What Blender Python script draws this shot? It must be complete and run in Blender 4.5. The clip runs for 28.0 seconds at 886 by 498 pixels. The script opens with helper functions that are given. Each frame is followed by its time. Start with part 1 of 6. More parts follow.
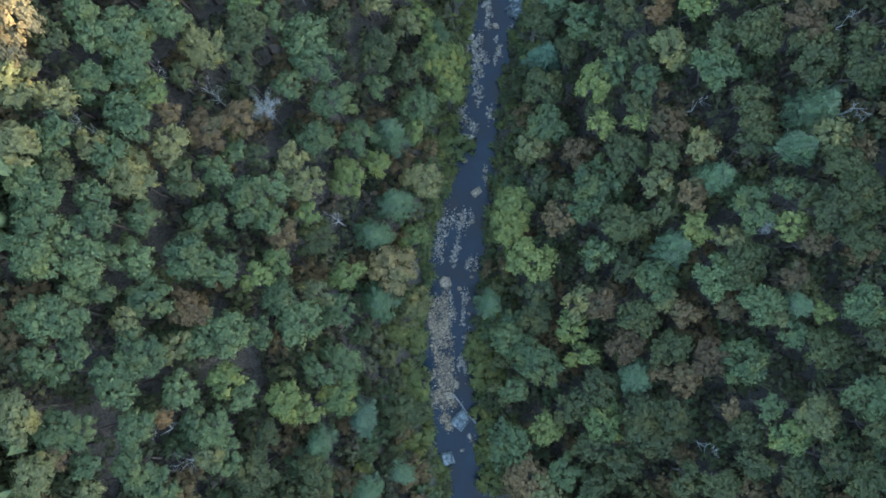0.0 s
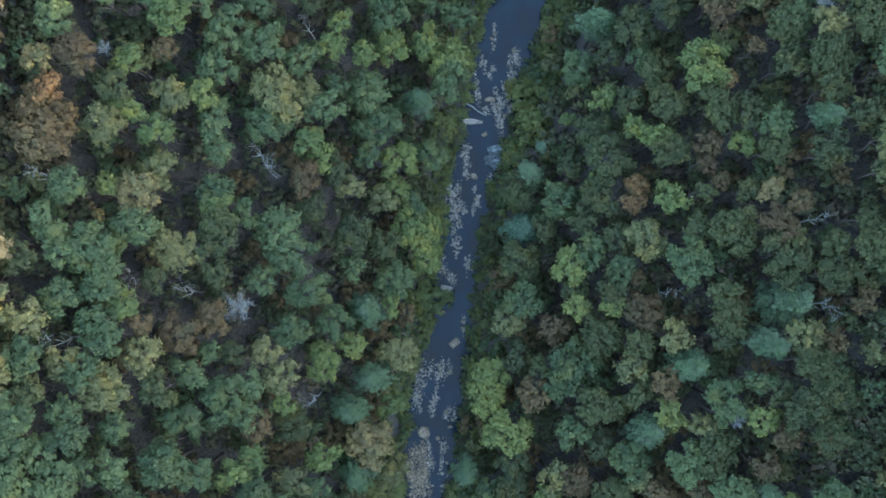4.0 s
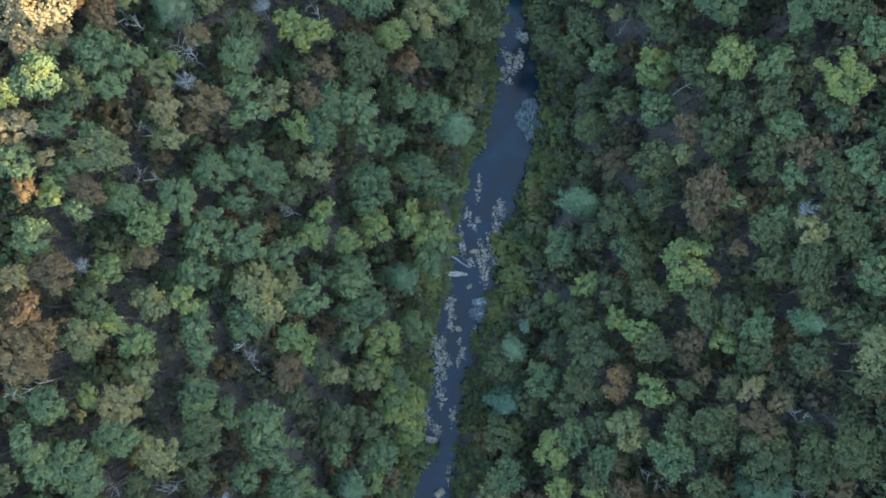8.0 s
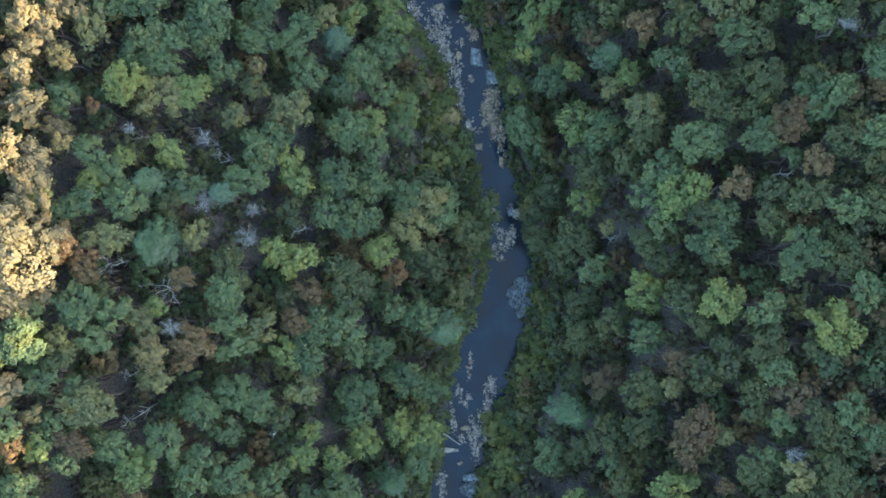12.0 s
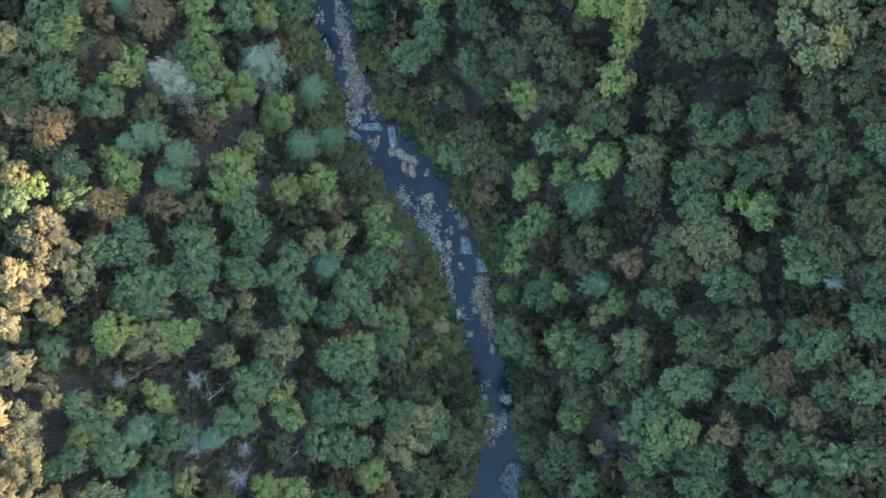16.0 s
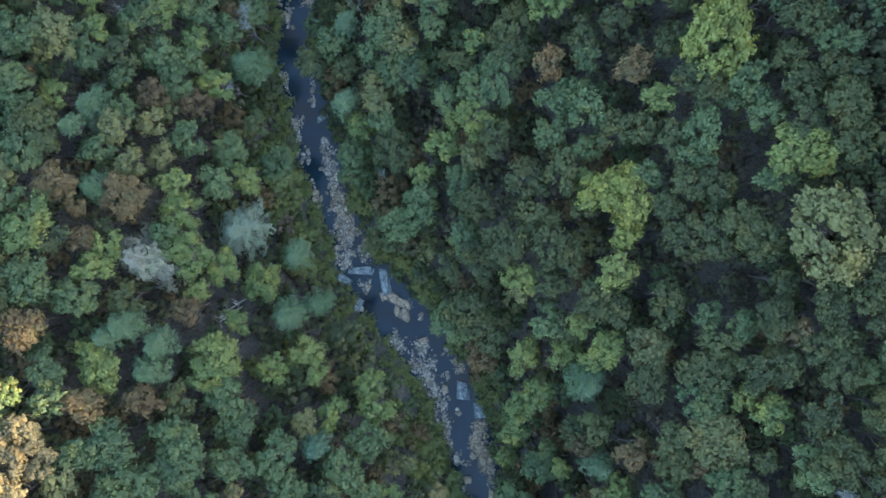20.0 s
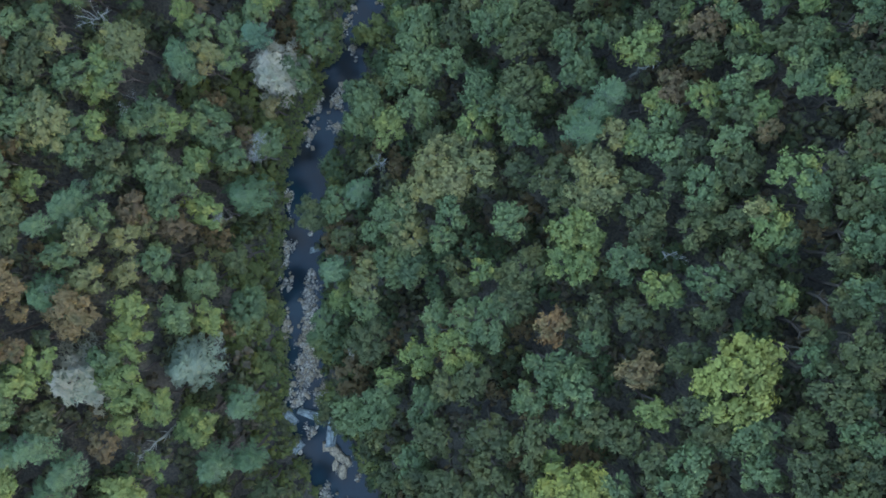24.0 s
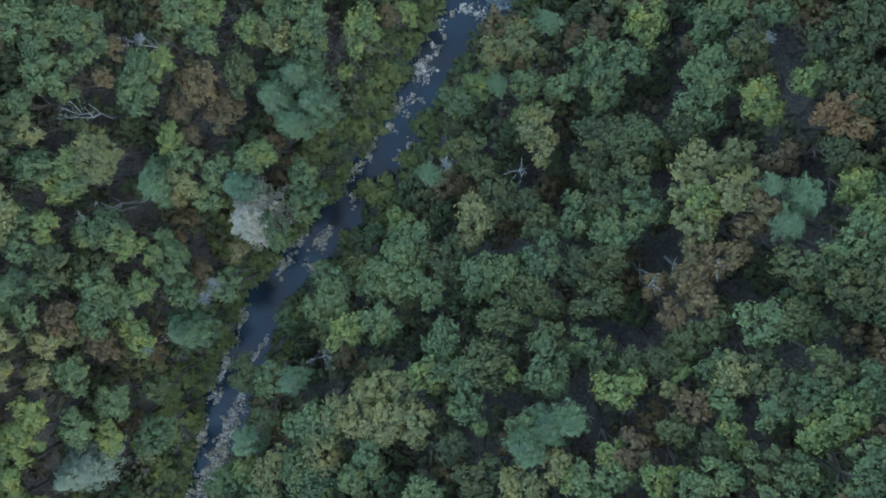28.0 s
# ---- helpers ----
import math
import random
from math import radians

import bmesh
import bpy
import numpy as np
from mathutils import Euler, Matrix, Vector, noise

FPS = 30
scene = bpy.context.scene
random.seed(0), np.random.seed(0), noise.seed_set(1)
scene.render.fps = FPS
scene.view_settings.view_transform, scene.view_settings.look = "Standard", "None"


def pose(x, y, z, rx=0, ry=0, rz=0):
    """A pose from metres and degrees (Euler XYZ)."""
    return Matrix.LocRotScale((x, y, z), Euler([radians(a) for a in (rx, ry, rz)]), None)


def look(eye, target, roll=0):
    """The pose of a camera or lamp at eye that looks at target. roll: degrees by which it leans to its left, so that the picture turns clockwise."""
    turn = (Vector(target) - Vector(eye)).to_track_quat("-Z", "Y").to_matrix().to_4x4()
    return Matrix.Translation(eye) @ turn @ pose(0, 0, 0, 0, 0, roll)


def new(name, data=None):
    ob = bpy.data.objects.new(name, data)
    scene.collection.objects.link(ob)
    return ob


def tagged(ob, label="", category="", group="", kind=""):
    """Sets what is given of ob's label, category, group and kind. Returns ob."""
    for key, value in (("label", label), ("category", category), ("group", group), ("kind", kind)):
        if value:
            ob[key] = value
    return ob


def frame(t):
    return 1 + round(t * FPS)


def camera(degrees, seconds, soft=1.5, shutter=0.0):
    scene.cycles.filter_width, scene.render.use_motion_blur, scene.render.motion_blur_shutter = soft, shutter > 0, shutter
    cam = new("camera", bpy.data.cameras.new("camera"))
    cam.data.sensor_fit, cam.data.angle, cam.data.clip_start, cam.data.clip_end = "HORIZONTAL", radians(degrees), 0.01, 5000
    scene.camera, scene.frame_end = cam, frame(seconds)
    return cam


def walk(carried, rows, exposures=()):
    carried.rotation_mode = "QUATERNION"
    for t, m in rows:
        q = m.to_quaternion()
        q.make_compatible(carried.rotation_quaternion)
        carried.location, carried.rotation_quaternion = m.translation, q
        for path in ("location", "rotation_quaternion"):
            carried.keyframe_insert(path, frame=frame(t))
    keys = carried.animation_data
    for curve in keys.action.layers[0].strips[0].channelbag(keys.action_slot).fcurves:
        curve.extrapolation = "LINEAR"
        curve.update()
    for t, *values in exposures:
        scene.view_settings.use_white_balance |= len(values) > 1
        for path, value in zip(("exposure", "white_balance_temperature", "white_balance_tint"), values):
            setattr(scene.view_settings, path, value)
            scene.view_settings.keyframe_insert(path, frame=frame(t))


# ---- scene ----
cam = camera(67.1, 28.0, soft=1.65)
PATH = [
    (0, 1.99, -11.92, 135.59, 4.867, 0.841, -0.168),
    (0.5, 2.40, -7.55, 135.92, 4.480, 0.722, -0.123),
    (1, 2.81, -3.09, 136.24, 4.213, 0.612, -0.079),
    (1.5, 3.21, 1.45, 136.55, 4.025, 0.521, -0.064),
    (2, 3.59, 6.00, 136.87, 3.849, 0.443, -0.092),
    (2.5, 3.94, 10.53, 137.18, 3.683, 0.345, -0.151),
    (3, 4.25, 15.00, 137.49, 3.523, 0.225, -0.198),
    (3.5, 4.50, 19.41, 137.81, 3.372, 0.132, -0.238),
    (5.5, 5.33, 36.32, 138.69, 2.823, -0.350, -0.396),
    (6, 5.51, 40.70, 138.96, 2.655, -0.443, -0.400),
    (6.5, 5.69, 45.17, 139.22, 2.445, -0.530, -0.418),
    (7, 5.91, 49.78, 139.44, 2.216, -0.604, -0.437),
    (7.5, 6.17, 54.54, 139.60, 1.960, -0.643, -0.439),
    (8, 6.48, 59.44, 139.67, 1.648, -0.647, -0.425),
    (8.5, 6.85, 64.48, 139.65, 1.318, -0.665, -0.374),
    (9, 7.23, 69.65, 139.59, 0.995, -0.630, -0.330),
    (9.5, 7.63, 74.94, 139.54, 0.705, -0.539, -0.332),
    (10, 8.05, 80.31, 139.52, 0.442, -0.445, -0.333),
    (10.5, 8.49, 85.73, 139.50, 0.166, -0.382, -0.333),
    (11, 8.95, 91.18, 139.51, -0.129, -0.308, -0.328),
    (11.5, 9.40, 96.62, 139.56, -0.403, -0.229, -0.335),
    (12, 9.82, 102.01, 139.63, -0.613, -0.158, -0.373),
    (12.5, 10.22, 107.28, 139.70, -0.756, -0.087, -0.403),
    (14.5, 11.43, 126.96, 139.49, -0.841, -0.123, -0.799),
    (15, 11.54, 131.92, 139.50, -0.889, -0.205, -0.839),
    (15.5, 11.58, 136.87, 139.54, -0.930, -0.296, -0.895),
    (16, 11.62, 141.72, 139.58, -0.960, -0.391, -1.006),
    (16.5, 11.67, 146.35, 139.54, -1.101, -0.434, -1.116),
    (17, 11.79, 150.75, 139.34, -1.367, -0.442, -1.196),
    (17.5, 11.99, 154.98, 138.88, -1.740, -0.423, -1.314),
    (18, 12.32, 159.14, 138.08, -2.118, -0.414, -1.569),
    (18.5, 12.75, 163.31, 136.98, -2.464, -0.357, -1.970),
    (19, 13.26, 167.52, 135.67, -2.782, -0.280, -2.294),
    (19.5, 13.82, 171.80, 134.26, -3.078, -0.177, -2.334),
    (20, 14.39, 176.18, 132.80, -3.374, -0.047, -1.812),
    (20.5, 14.91, 180.65, 131.27, -3.669, 0.143, -0.487),
    (21, 15.33, 185.17, 129.72, -3.949, 0.415, 1.481),
    (21.5, 15.65, 189.71, 128.17, -4.196, 0.700, 3.671),
    (23.5, 15.80, 207.80, 122.07, -4.984, 1.954, 12.547),
    (24, 15.43, 212.59, 120.65, -5.318, 2.276, 14.906),
    (24.5, 14.92, 217.52, 119.27, -5.666, 2.603, 17.230),
    (25, 14.26, 222.54, 117.85, -6.091, 3.012, 19.772),
    (25.5, 13.45, 227.64, 116.29, -6.583, 3.520, 22.453),
    (26, 12.47, 232.76, 114.54, -7.105, 4.115, 25.084),
    (26.5, 11.34, 237.87, 112.67, -7.617, 4.745, 27.404),
    (27, 10.09, 242.95, 110.68, -8.139, 5.444, 29.696),
    (27.5, 8.73, 247.99, 108.58, -8.618, 6.235, 31.931),
    (28, 7.30, 253.00, 106.43, -9.097, 7.101, 34.105),
]
walk(cam, [(t, pose(x, y, z, rx, ry, rz)) for t, x, y, z, rx, ry, rz in PATH],
     exposures=[(0, 3.54, 6480, 10), (12, 3.55, 6480, 10), (21, 3.56, 6450, 10), (24.5, 3.53, 6850, 10), (28, 3.47, 7050, 10)])

# ---- light ----
SUN_UP, SUN_FROM = 18.0, 92.0          # degrees above the horizon; compass bearing from +y towards +x
world = bpy.data.worlds.new("sky")
scene.world = world
world.use_nodes = True
wn = world.node_tree
sky = wn.nodes.new("ShaderNodeTexSky")
sky.sky_type, sky.sun_disc = "NISHITA", False
sky.sun_elevation, sky.sun_rotation = radians(SUN_UP), radians(SUN_FROM)
wn.links.new(sky.outputs[0], wn.nodes["Background"].inputs[0])
wn.nodes["Background"].inputs[1].default_value = 0.15
sun = new("sun", bpy.data.lights.new("sun", "SUN"))
sun.data.energy, sun.data.angle, sun.data.color = 4.0, radians(0.6), (1.0, 0.8, 0.53)
a, b = radians(SUN_UP), radians(SUN_FROM)
sun.matrix_world = look((0, 0, 0), (-math.sin(b) * math.cos(a), -math.cos(b) * math.cos(a), -math.sin(a)))

# ---- materials ----
def shader(name, rough=0.8):
    m = bpy.data.materials.new(name)
    m.use_nodes = True
    n = m.node_tree
    p = n.nodes["Principled BSDF"]
    p.inputs["Roughness"].default_value = rough
    return m, n, p


def ramp(n, fac, stops):
    r = n.nodes.new("ShaderNodeValToRGB")
    while len(r.color_ramp.elements) < len(stops):
        r.color_ramp.elements.new(0.5)
    for e, (at, c) in zip(r.color_ramp.elements, stops):
        e.position, e.color = at, (*c, 1)
    n.links.new(fac, r.inputs[0])
    return r.outputs[0]


def grain(n, scale, detail=4.0, kind="Object"):
    tc, tex = n.nodes.new("ShaderNodeTexCoord"), n.nodes.new("ShaderNodeTexNoise")
    tex.inputs["Scale"].default_value, tex.inputs["Detail"].default_value = scale, detail
    n.links.new(tc.outputs[kind], tex.inputs["Vector"])
    return tex.outputs["Fac"]


def mixed(n, a, b, fac, mode="MIX"):
    x = n.nodes.new("ShaderNodeMix")
    x.data_type, x.blend_type = "RGBA", mode
    for sock, v in ((x.inputs[0], fac), (x.inputs[6], a), (x.inputs[7], b)):
        if isinstance(v, bpy.types.NodeSocket):
            n.links.new(v, sock)
        else:
            sock.default_value = v if isinstance(v, float) else (*v, 1)
    return x.outputs[2]


def bumped(n, p, height, strength, distance):
    b = n.nodes.new("ShaderNodeBump")
    b.inputs["Strength"].default_value, b.inputs["Distance"].default_value = strength, distance
    n.links.new(height, b.inputs["Height"])
    n.links.new(b.outputs[0], p.inputs["Normal"])


def leaf_material(name, dark, mid, light, low=0.86, high=1.14, other=None, share=0.3):
    """Foliage: one hue a tree (Random), patches that turn another hue, lighter and darker leaves (Random Per Island), paler boughs (noise)."""
    m, n, p = shader(name, 0.65)
    info, geo = n.nodes.new("ShaderNodeObjectInfo"), n.nodes.new("ShaderNodeNewGeometry")
    seed = n.nodes.new("ShaderNodeMath")
    seed.operation = "MULTIPLY"
    n.links.new(info.outputs["Random"], seed.inputs[0])
    seed.inputs[1].default_value = 61.0

    def patches(scale, detail, shift):
        tc, tex, add = n.nodes.new("ShaderNodeTexCoord"), n.nodes.new("ShaderNodeTexNoise"), n.nodes.new("ShaderNodeMath")
        tex.noise_dimensions = "4D"
        tex.inputs["Scale"].default_value, tex.inputs["Detail"].default_value = scale, detail
        n.links.new(tc.outputs["Object"], tex.inputs["Vector"])
        n.links.new(seed.outputs[0], add.inputs[0])
        add.inputs[1].default_value = shift
        n.links.new(add.outputs[0], tex.inputs["W"])
        return tex.outputs["Fac"]

    tree = ramp(n, info.outputs["Random"], [(0.0, dark), (0.5, mid), (1.0, light)])
    turned = other or (mid[0] * 1.5, mid[1] * 1.16, mid[2] * 0.86)
    tree = mixed(n, tree, turned, ramp(n, patches(1.1, 2.0, 0.0), [(0.62 - share * 0.34, (0.0, 0.0, 0.0)), (0.84 - share * 0.34, (1.0, 1.0, 1.0))]))
    spray = ramp(n, geo.outputs["Random Per Island"], [(0.0, (low, low, low)), (0.6, (1.0, 1.0, 1.0)), (1.0, (high, high * 0.985, high * 0.94))])
    bough = ramp(n, patches(2.8, 4.0, 9.0), [(0.3, (0.74, 0.78, 0.86)), (0.5, (1.0, 1.0, 1.0)), (0.7, (1.24, 1.2, 1.06))])
    col = mixed(n, mixed(n, tree, spray, 1.0, "MULTIPLY"), bough, 1.0, "MULTIPLY")
    n.links.new(col, p.inputs["Base Color"])
    p.inputs["Specular IOR Level"].default_value = 0.25
    thin, both = n.nodes.new("ShaderNodeBsdfTranslucent"), n.nodes.new("ShaderNodeMixShader")
    n.links.new(col, thin.inputs[0])
    both.inputs[0].default_value = 0.32
    n.links.new(p.outputs[0], both.inputs[1])
    n.links.new(thin.outputs[0], both.inputs[2])
    n.links.new(both.outputs[0], n.nodes["Material Output"].inputs[0])
    return m


LEAF = {
    "green": leaf_material("green_leaves", (0.057, 0.087, 0.039), (0.075, 0.111, 0.048), (0.097, 0.134, 0.056)),
    "deep": leaf_material("deep_green_leaves", (0.046, 0.06, 0.026), (0.057, 0.072, 0.029), (0.069, 0.084, 0.032)),
    "lime": leaf_material("yellow_green_leaves", (0.092, 0.13, 0.046), (0.12, 0.155, 0.049), (0.15, 0.174, 0.054)),
    "bright": leaf_material("bright_yellow_green_leaves", (0.13, 0.155, 0.043), (0.15, 0.176, 0.047), (0.176, 0.19, 0.052)),
    "olive": leaf_material("olive_leaves", (0.1, 0.112, 0.048), (0.126, 0.136, 0.055), (0.158, 0.154, 0.062)),
    "brown": leaf_material("brown_autumn_leaves", (0.084, 0.06, 0.03), (0.108, 0.076, 0.034), (0.136, 0.099, 0.044), other=(0.078, 0.082, 0.037), share=0.3),
    "rust": leaf_material("rust_autumn_leaves", (0.14, 0.082, 0.036), (0.165, 0.1, 0.041), (0.188, 0.124, 0.05), other=(0.1, 0.1, 0.045)),
    "gold": leaf_material("golden_autumn_leaves", (0.155, 0.13, 0.055), (0.18, 0.148, 0.06), (0.21, 0.168, 0.072), other=(0.12, 0.135, 0.055)),
    "blue": leaf_material("blue_green_needles", (0.058, 0.108, 0.064), (0.074, 0.128, 0.078), (0.1, 0.155, 0.1), 0.82, 1.18, other=(0.1, 0.145, 0.08)),
    "dim": leaf_material("soft_green_needles", (0.066, 0.112, 0.052), (0.08, 0.13, 0.062), (0.1, 0.15, 0.076), 0.82, 1.18, other=(0.1, 0.135, 0.085)),
    "pale": leaf_material("pale_grey_green_needles", (0.19, 0.188, 0.138), (0.225, 0.215, 0.155), (0.255, 0.238, 0.175), 0.93, 1.08, (0.125, 0.165, 0.115)),
    "silver": leaf_material("silvery_green_needles", (0.12, 0.16, 0.112), (0.14, 0.182, 0.128), (0.16, 0.2, 0.14), 0.93, 1.08, (0.11, 0.16, 0.105)),
    "shrub": leaf_material("mossy_shrub_leaves", (0.106, 0.132, 0.046), (0.13, 0.156, 0.051), (0.16, 0.178, 0.058)),
    # olive foliage shifted to tan: the low sun's warmth put into the leaf colour
    "tan": leaf_material("tan_sunlit_leaves", (0.125, 0.11, 0.058), (0.15, 0.13, 0.068), (0.175, 0.15, 0.08), 0.9, 1.12),
    "litter": leaf_material("brown_understory_leaves", (0.068, 0.062, 0.042), (0.084, 0.074, 0.05), (0.102, 0.09, 0.058)),
    "under": leaf_material("understory_leaves", (0.07, 0.082, 0.044), (0.088, 0.1, 0.052), (0.106, 0.116, 0.06)),
}
bark, n, p = shader("grey_brown_bark", 0.9)
n.links.new(ramp(n, grain(n, 6.0), [(0.3, (0.03, 0.025, 0.02)), (0.7, (0.085, 0.07, 0.058))]), p.inputs["Base Color"])
bumped(n, p, grain(n, 14.0), 0.6, 0.05)
dead, n, p = shader("bleached_dead_wood", 0.85)
n.links.new(ramp(n, grain(n, 3.0), [(0.3, (0.16, 0.168, 0.15)), (0.7, (0.34, 0.355, 0.32))]), p.inputs["Base Color"])

twigs, n, p = shader("grey_dead_twigs", 0.9)
n.links.new(ramp(n, grain(n, 3.0), [(0.3, (0.11, 0.12, 0.11)), (0.7, (0.22, 0.236, 0.215))]), p.inputs["Base Color"])
fallen_wood, n, p = shader("weathered_grey_wood", 0.9)
n.links.new(ramp(n, grain(n, 3.0), [(0.3, (0.07, 0.062, 0.055)), (0.7, (0.17, 0.155, 0.135))]), p.inputs["Base Color"])

soil, n, p = shader("leaf_littered_soil", 0.95)
n.links.new(mixed(n, ramp(n, grain(n, 0.12, 6.0), [(0.35, (0.046, 0.046, 0.042)), (0.65, (0.077, 0.074, 0.064))]),
                  ramp(n, grain(n, 2.5, 6.0), [(0.3, (0.5, 0.5, 0.5)), (0.7, (1.5, 1.4, 1.2))]), 1.0, "MULTIPLY"), p.inputs["Base Color"])
bumped(n, p, grain(n, 3.0), 0.8, 0.3)

water_m, n, p = shader("dark_stream_water", 0.06)
n.links.new(ramp(n, grain(n, 0.15, 4.0), [(0.3, (0.016, 0.016, 0.014)), (0.5, (0.008, 0.018, 0.025)), (0.75, (0.01, 0.03, 0.038))]), p.inputs["Base Color"])
p.inputs["IOR"].default_value = 1.33
n.links.new(ramp(n, grain(n, 0.35, 3.0), [(0.4, (0.05, 0.05, 0.05)), (0.65, (0.2, 0.2, 0.2))]), p.inputs["Roughness"])
bumped(n, p, grain(n, 2.2, 4.0), 0.2, 0.1)


def stone_material(name, dark, light):
    m, n, p = shader(name, 0.8)
    geo = n.nodes.new("ShaderNodeNewGeometry")
    base = ramp(n, grain(n, 2.2, 8.0), [(0.36, dark), (0.64, light)])
    base = mixed(n, base, ramp(n, grain(n, 9.0, 4.0), [(0.35, (0.72, 0.74, 0.78)), (0.62, (1.25, 1.22, 1.15))]), 1.0, "MULTIPLY")
    n.links.new(mixed(n, base, ramp(n, geo.outputs["Random Per Island"], [(0.0, (0.5, 0.5, 0.52)), (1.0, (1.5, 1.45, 1.35))]), 1.0, "MULTIPLY"), p.inputs["Base Color"])
    crack = n.nodes.new("ShaderNodeTexVoronoi")
    crack.feature = "DISTANCE_TO_EDGE"
    crack.inputs["Scale"].default_value = 1.6
    geo2 = n.nodes.new("ShaderNodeTexCoord")
    n.links.new(geo2.outputs["Object"], crack.inputs["Vector"])
    seam = ramp(n, crack.outputs["Distance"], [(0.0, (0.22, 0.22, 0.25)), (0.09, (1.0, 1.0, 1.0))])
    n.links.new(mixed(n, p.inputs["Base Color"].links[0].from_socket, seam, 0.8, "MULTIPLY"), p.inputs["Base Color"])
    bumped(n, p, grain(n, 5.0), 0.9, 0.25)
    return m


slate = stone_material("dark_slate", (0.035, 0.052, 0.06), (0.15, 0.185, 0.19))
STONE = {"grey": stone_material("grey_river_stone", (0.25, 0.235, 0.195), (0.46, 0.43, 0.365)),
         "blue": stone_material("wet_blue_grey_stone", (0.055, 0.08, 0.088), (0.23, 0.28, 0.285)),
         "pale": stone_material("pale_buff_stone", (0.21, 0.175, 0.122), (0.37, 0.315, 0.225))}
# ---- the lie of the land ----
# stream: distance up the valley, centre, half width
LOWER = [
    (-52, 5.7, 3.9), (-47, 5.1, 3.8), (-42, 3.3, 4.6), (-37, 3.1, 5.2), (-32, 1.8, 4.2), (-27, 1.4, 4.8), (-22, 1.2, 5), (-17, 0.9, 5),
    (-12, 1.3, 4.8), (-7, 2.4, 4.8), (-2, 2.7, 5), (3, 2.9, 4.9), (8, 4.5, 4.2), (13, 5.8, 3.7), (18, 6.3, 3.7), (23, 6.5, 4), (28, 7, 3.9),
    (33, 8.5, 2.9), (38, 8.9, 3.7), (43, 9.5, 4.1), (48, 11, 4.2), (53, 12.6, 3.7), (58, 14.2, 4.4)]
MIDDLE = [
    (63, 15.8, 4.8), (68, 16.4, 4.6), (73, 17.4, 5.3), (78, 18.9, 5.8), (83, 20.5, 5.4), (88, 22.4, 4.7), (93, 23.3, 4.2), (98, 24.1, 4.1),
    (103, 23.3, 3.4), (108, 22.7, 3.3), (113, 21.7, 3.1), (118, 20.5, 3.1), (123, 19.2, 3.8), (128, 18.3, 4.5), (133, 17.3, 4.8),
    (138, 15.1, 4.6), (143, 13.5, 5), (148, 10.1, 5.4), (153, 7, 5.7), (158, 3.1, 6.2), (163, -0.7, 5.2), (168, -2.8, 4.6), (173, -5, 2.9)]
UPPER = [
    (178, -6.8, 3.5), (183, -8.1, 3.6), (188, -9.5, 3.8), (193, -10.7, 3.3), (198, -11.5, 2.9), (203, -12.8, 3.1), (208, -13.3, 3.1),
    (213, -12.7, 2.5), (218, -11.9, 3.1), (223, -11.5, 2.7), (228, -10.5, 2.2), (233, -10.8, 2), (238, -10, 2.4), (243, -9.8, 2.6),
    (248, -10.6, 2.5), (253, -11.3, 2.8), (258, -11.7, 2.5), (263, -11.9, 3.4), (268, -10.9, 4.9), (273, -9.7, 3.3), (278, -9.7, 3.2),
    (283, -9.7, 3.2)]
COURSE = np.array(LOWER + MIDDLE + UPPER)


def centre(y):
    return np.interp(y, COURSE[:, 0], COURSE[:, 1]) + 0.3 * np.sin(np.asarray(y) * 0.83) + 0.16 * np.sin(np.asarray(y) * 1.9 + 1.0)


def half(y):
    return np.interp(y, COURSE[:, 0], COURSE[:, 2]) + 0.3 * np.sin(np.asarray(y) * 0.61 + 2.0) + 0.2 * np.sin(np.asarray(y) * 1.37)


def level(y):
    """Height of the water."""
    return np.interp(y, [-400, -60, -10, 20, 50, 90, 160, 280, 900], [-25, -9.5, -5.6, -2.6, -0.7, 0.4, 1.5, 2.1, 12])


def waves(x, y):
    return np.sin(x * 0.11 + 1.3 * np.sin(y * 0.05)) * np.cos(y * 0.083 + x * 0.02) + 0.5 * np.sin(x * 0.31 + y * 0.17)


def land(x, y):
    """Height of the ground: a stream bed, banks and two wooded slopes, the eastern one rising to an unseen ridge added
    to block the sun.
    """
    x, y = np.asarray(x, float), np.asarray(y, float)
    d = x - centre(y)
    out = np.maximum(np.abs(d) - half(y), 0)
    at = [-20, 45, 90, 130, 170, 215, 260]
    low = np.where(d < 0, np.interp(y, at, [0.76, 0.58, 0.46, 0.44, 0.56, 0.33, 0.2]), np.interp(y, at, [0.24, 0.61, 0.92, 0.8, 0.66, 0.45, 0.22]))
    high = np.where(d < 0, np.interp(y, at, [0.41, 0.36, 0.37, 0.27, 0.24, 0.18, 0.18]), np.interp(y, at, [0.29, 0.26, 0.2, 0.26, 0.31, 0.36, 0.46]))
    up = low * np.clip(out - 2, 0, 22) + high * np.clip(out - 24, 0, 51)
    far = np.maximum(out - 75, 0)
    ridge = np.interp(y, SHADE_RIDGE_AT, SHADE_RIDGE)
    crest = np.where(d > 0, np.clip(far / 140, 0, 1) ** 1.0 * np.maximum(ridge - up, 5) - np.maximum(far - 140, 0) * 0.25, np.minimum(far, 120) * 0.3)
    bank = np.clip(out / 2.0, 0, 1)
    return level(y) - 0.45 + bank * 0.9 + up + np.maximum(crest, -60) + waves(x, y) * 0.5 * np.clip((out - 2) / 8, 0, 1)


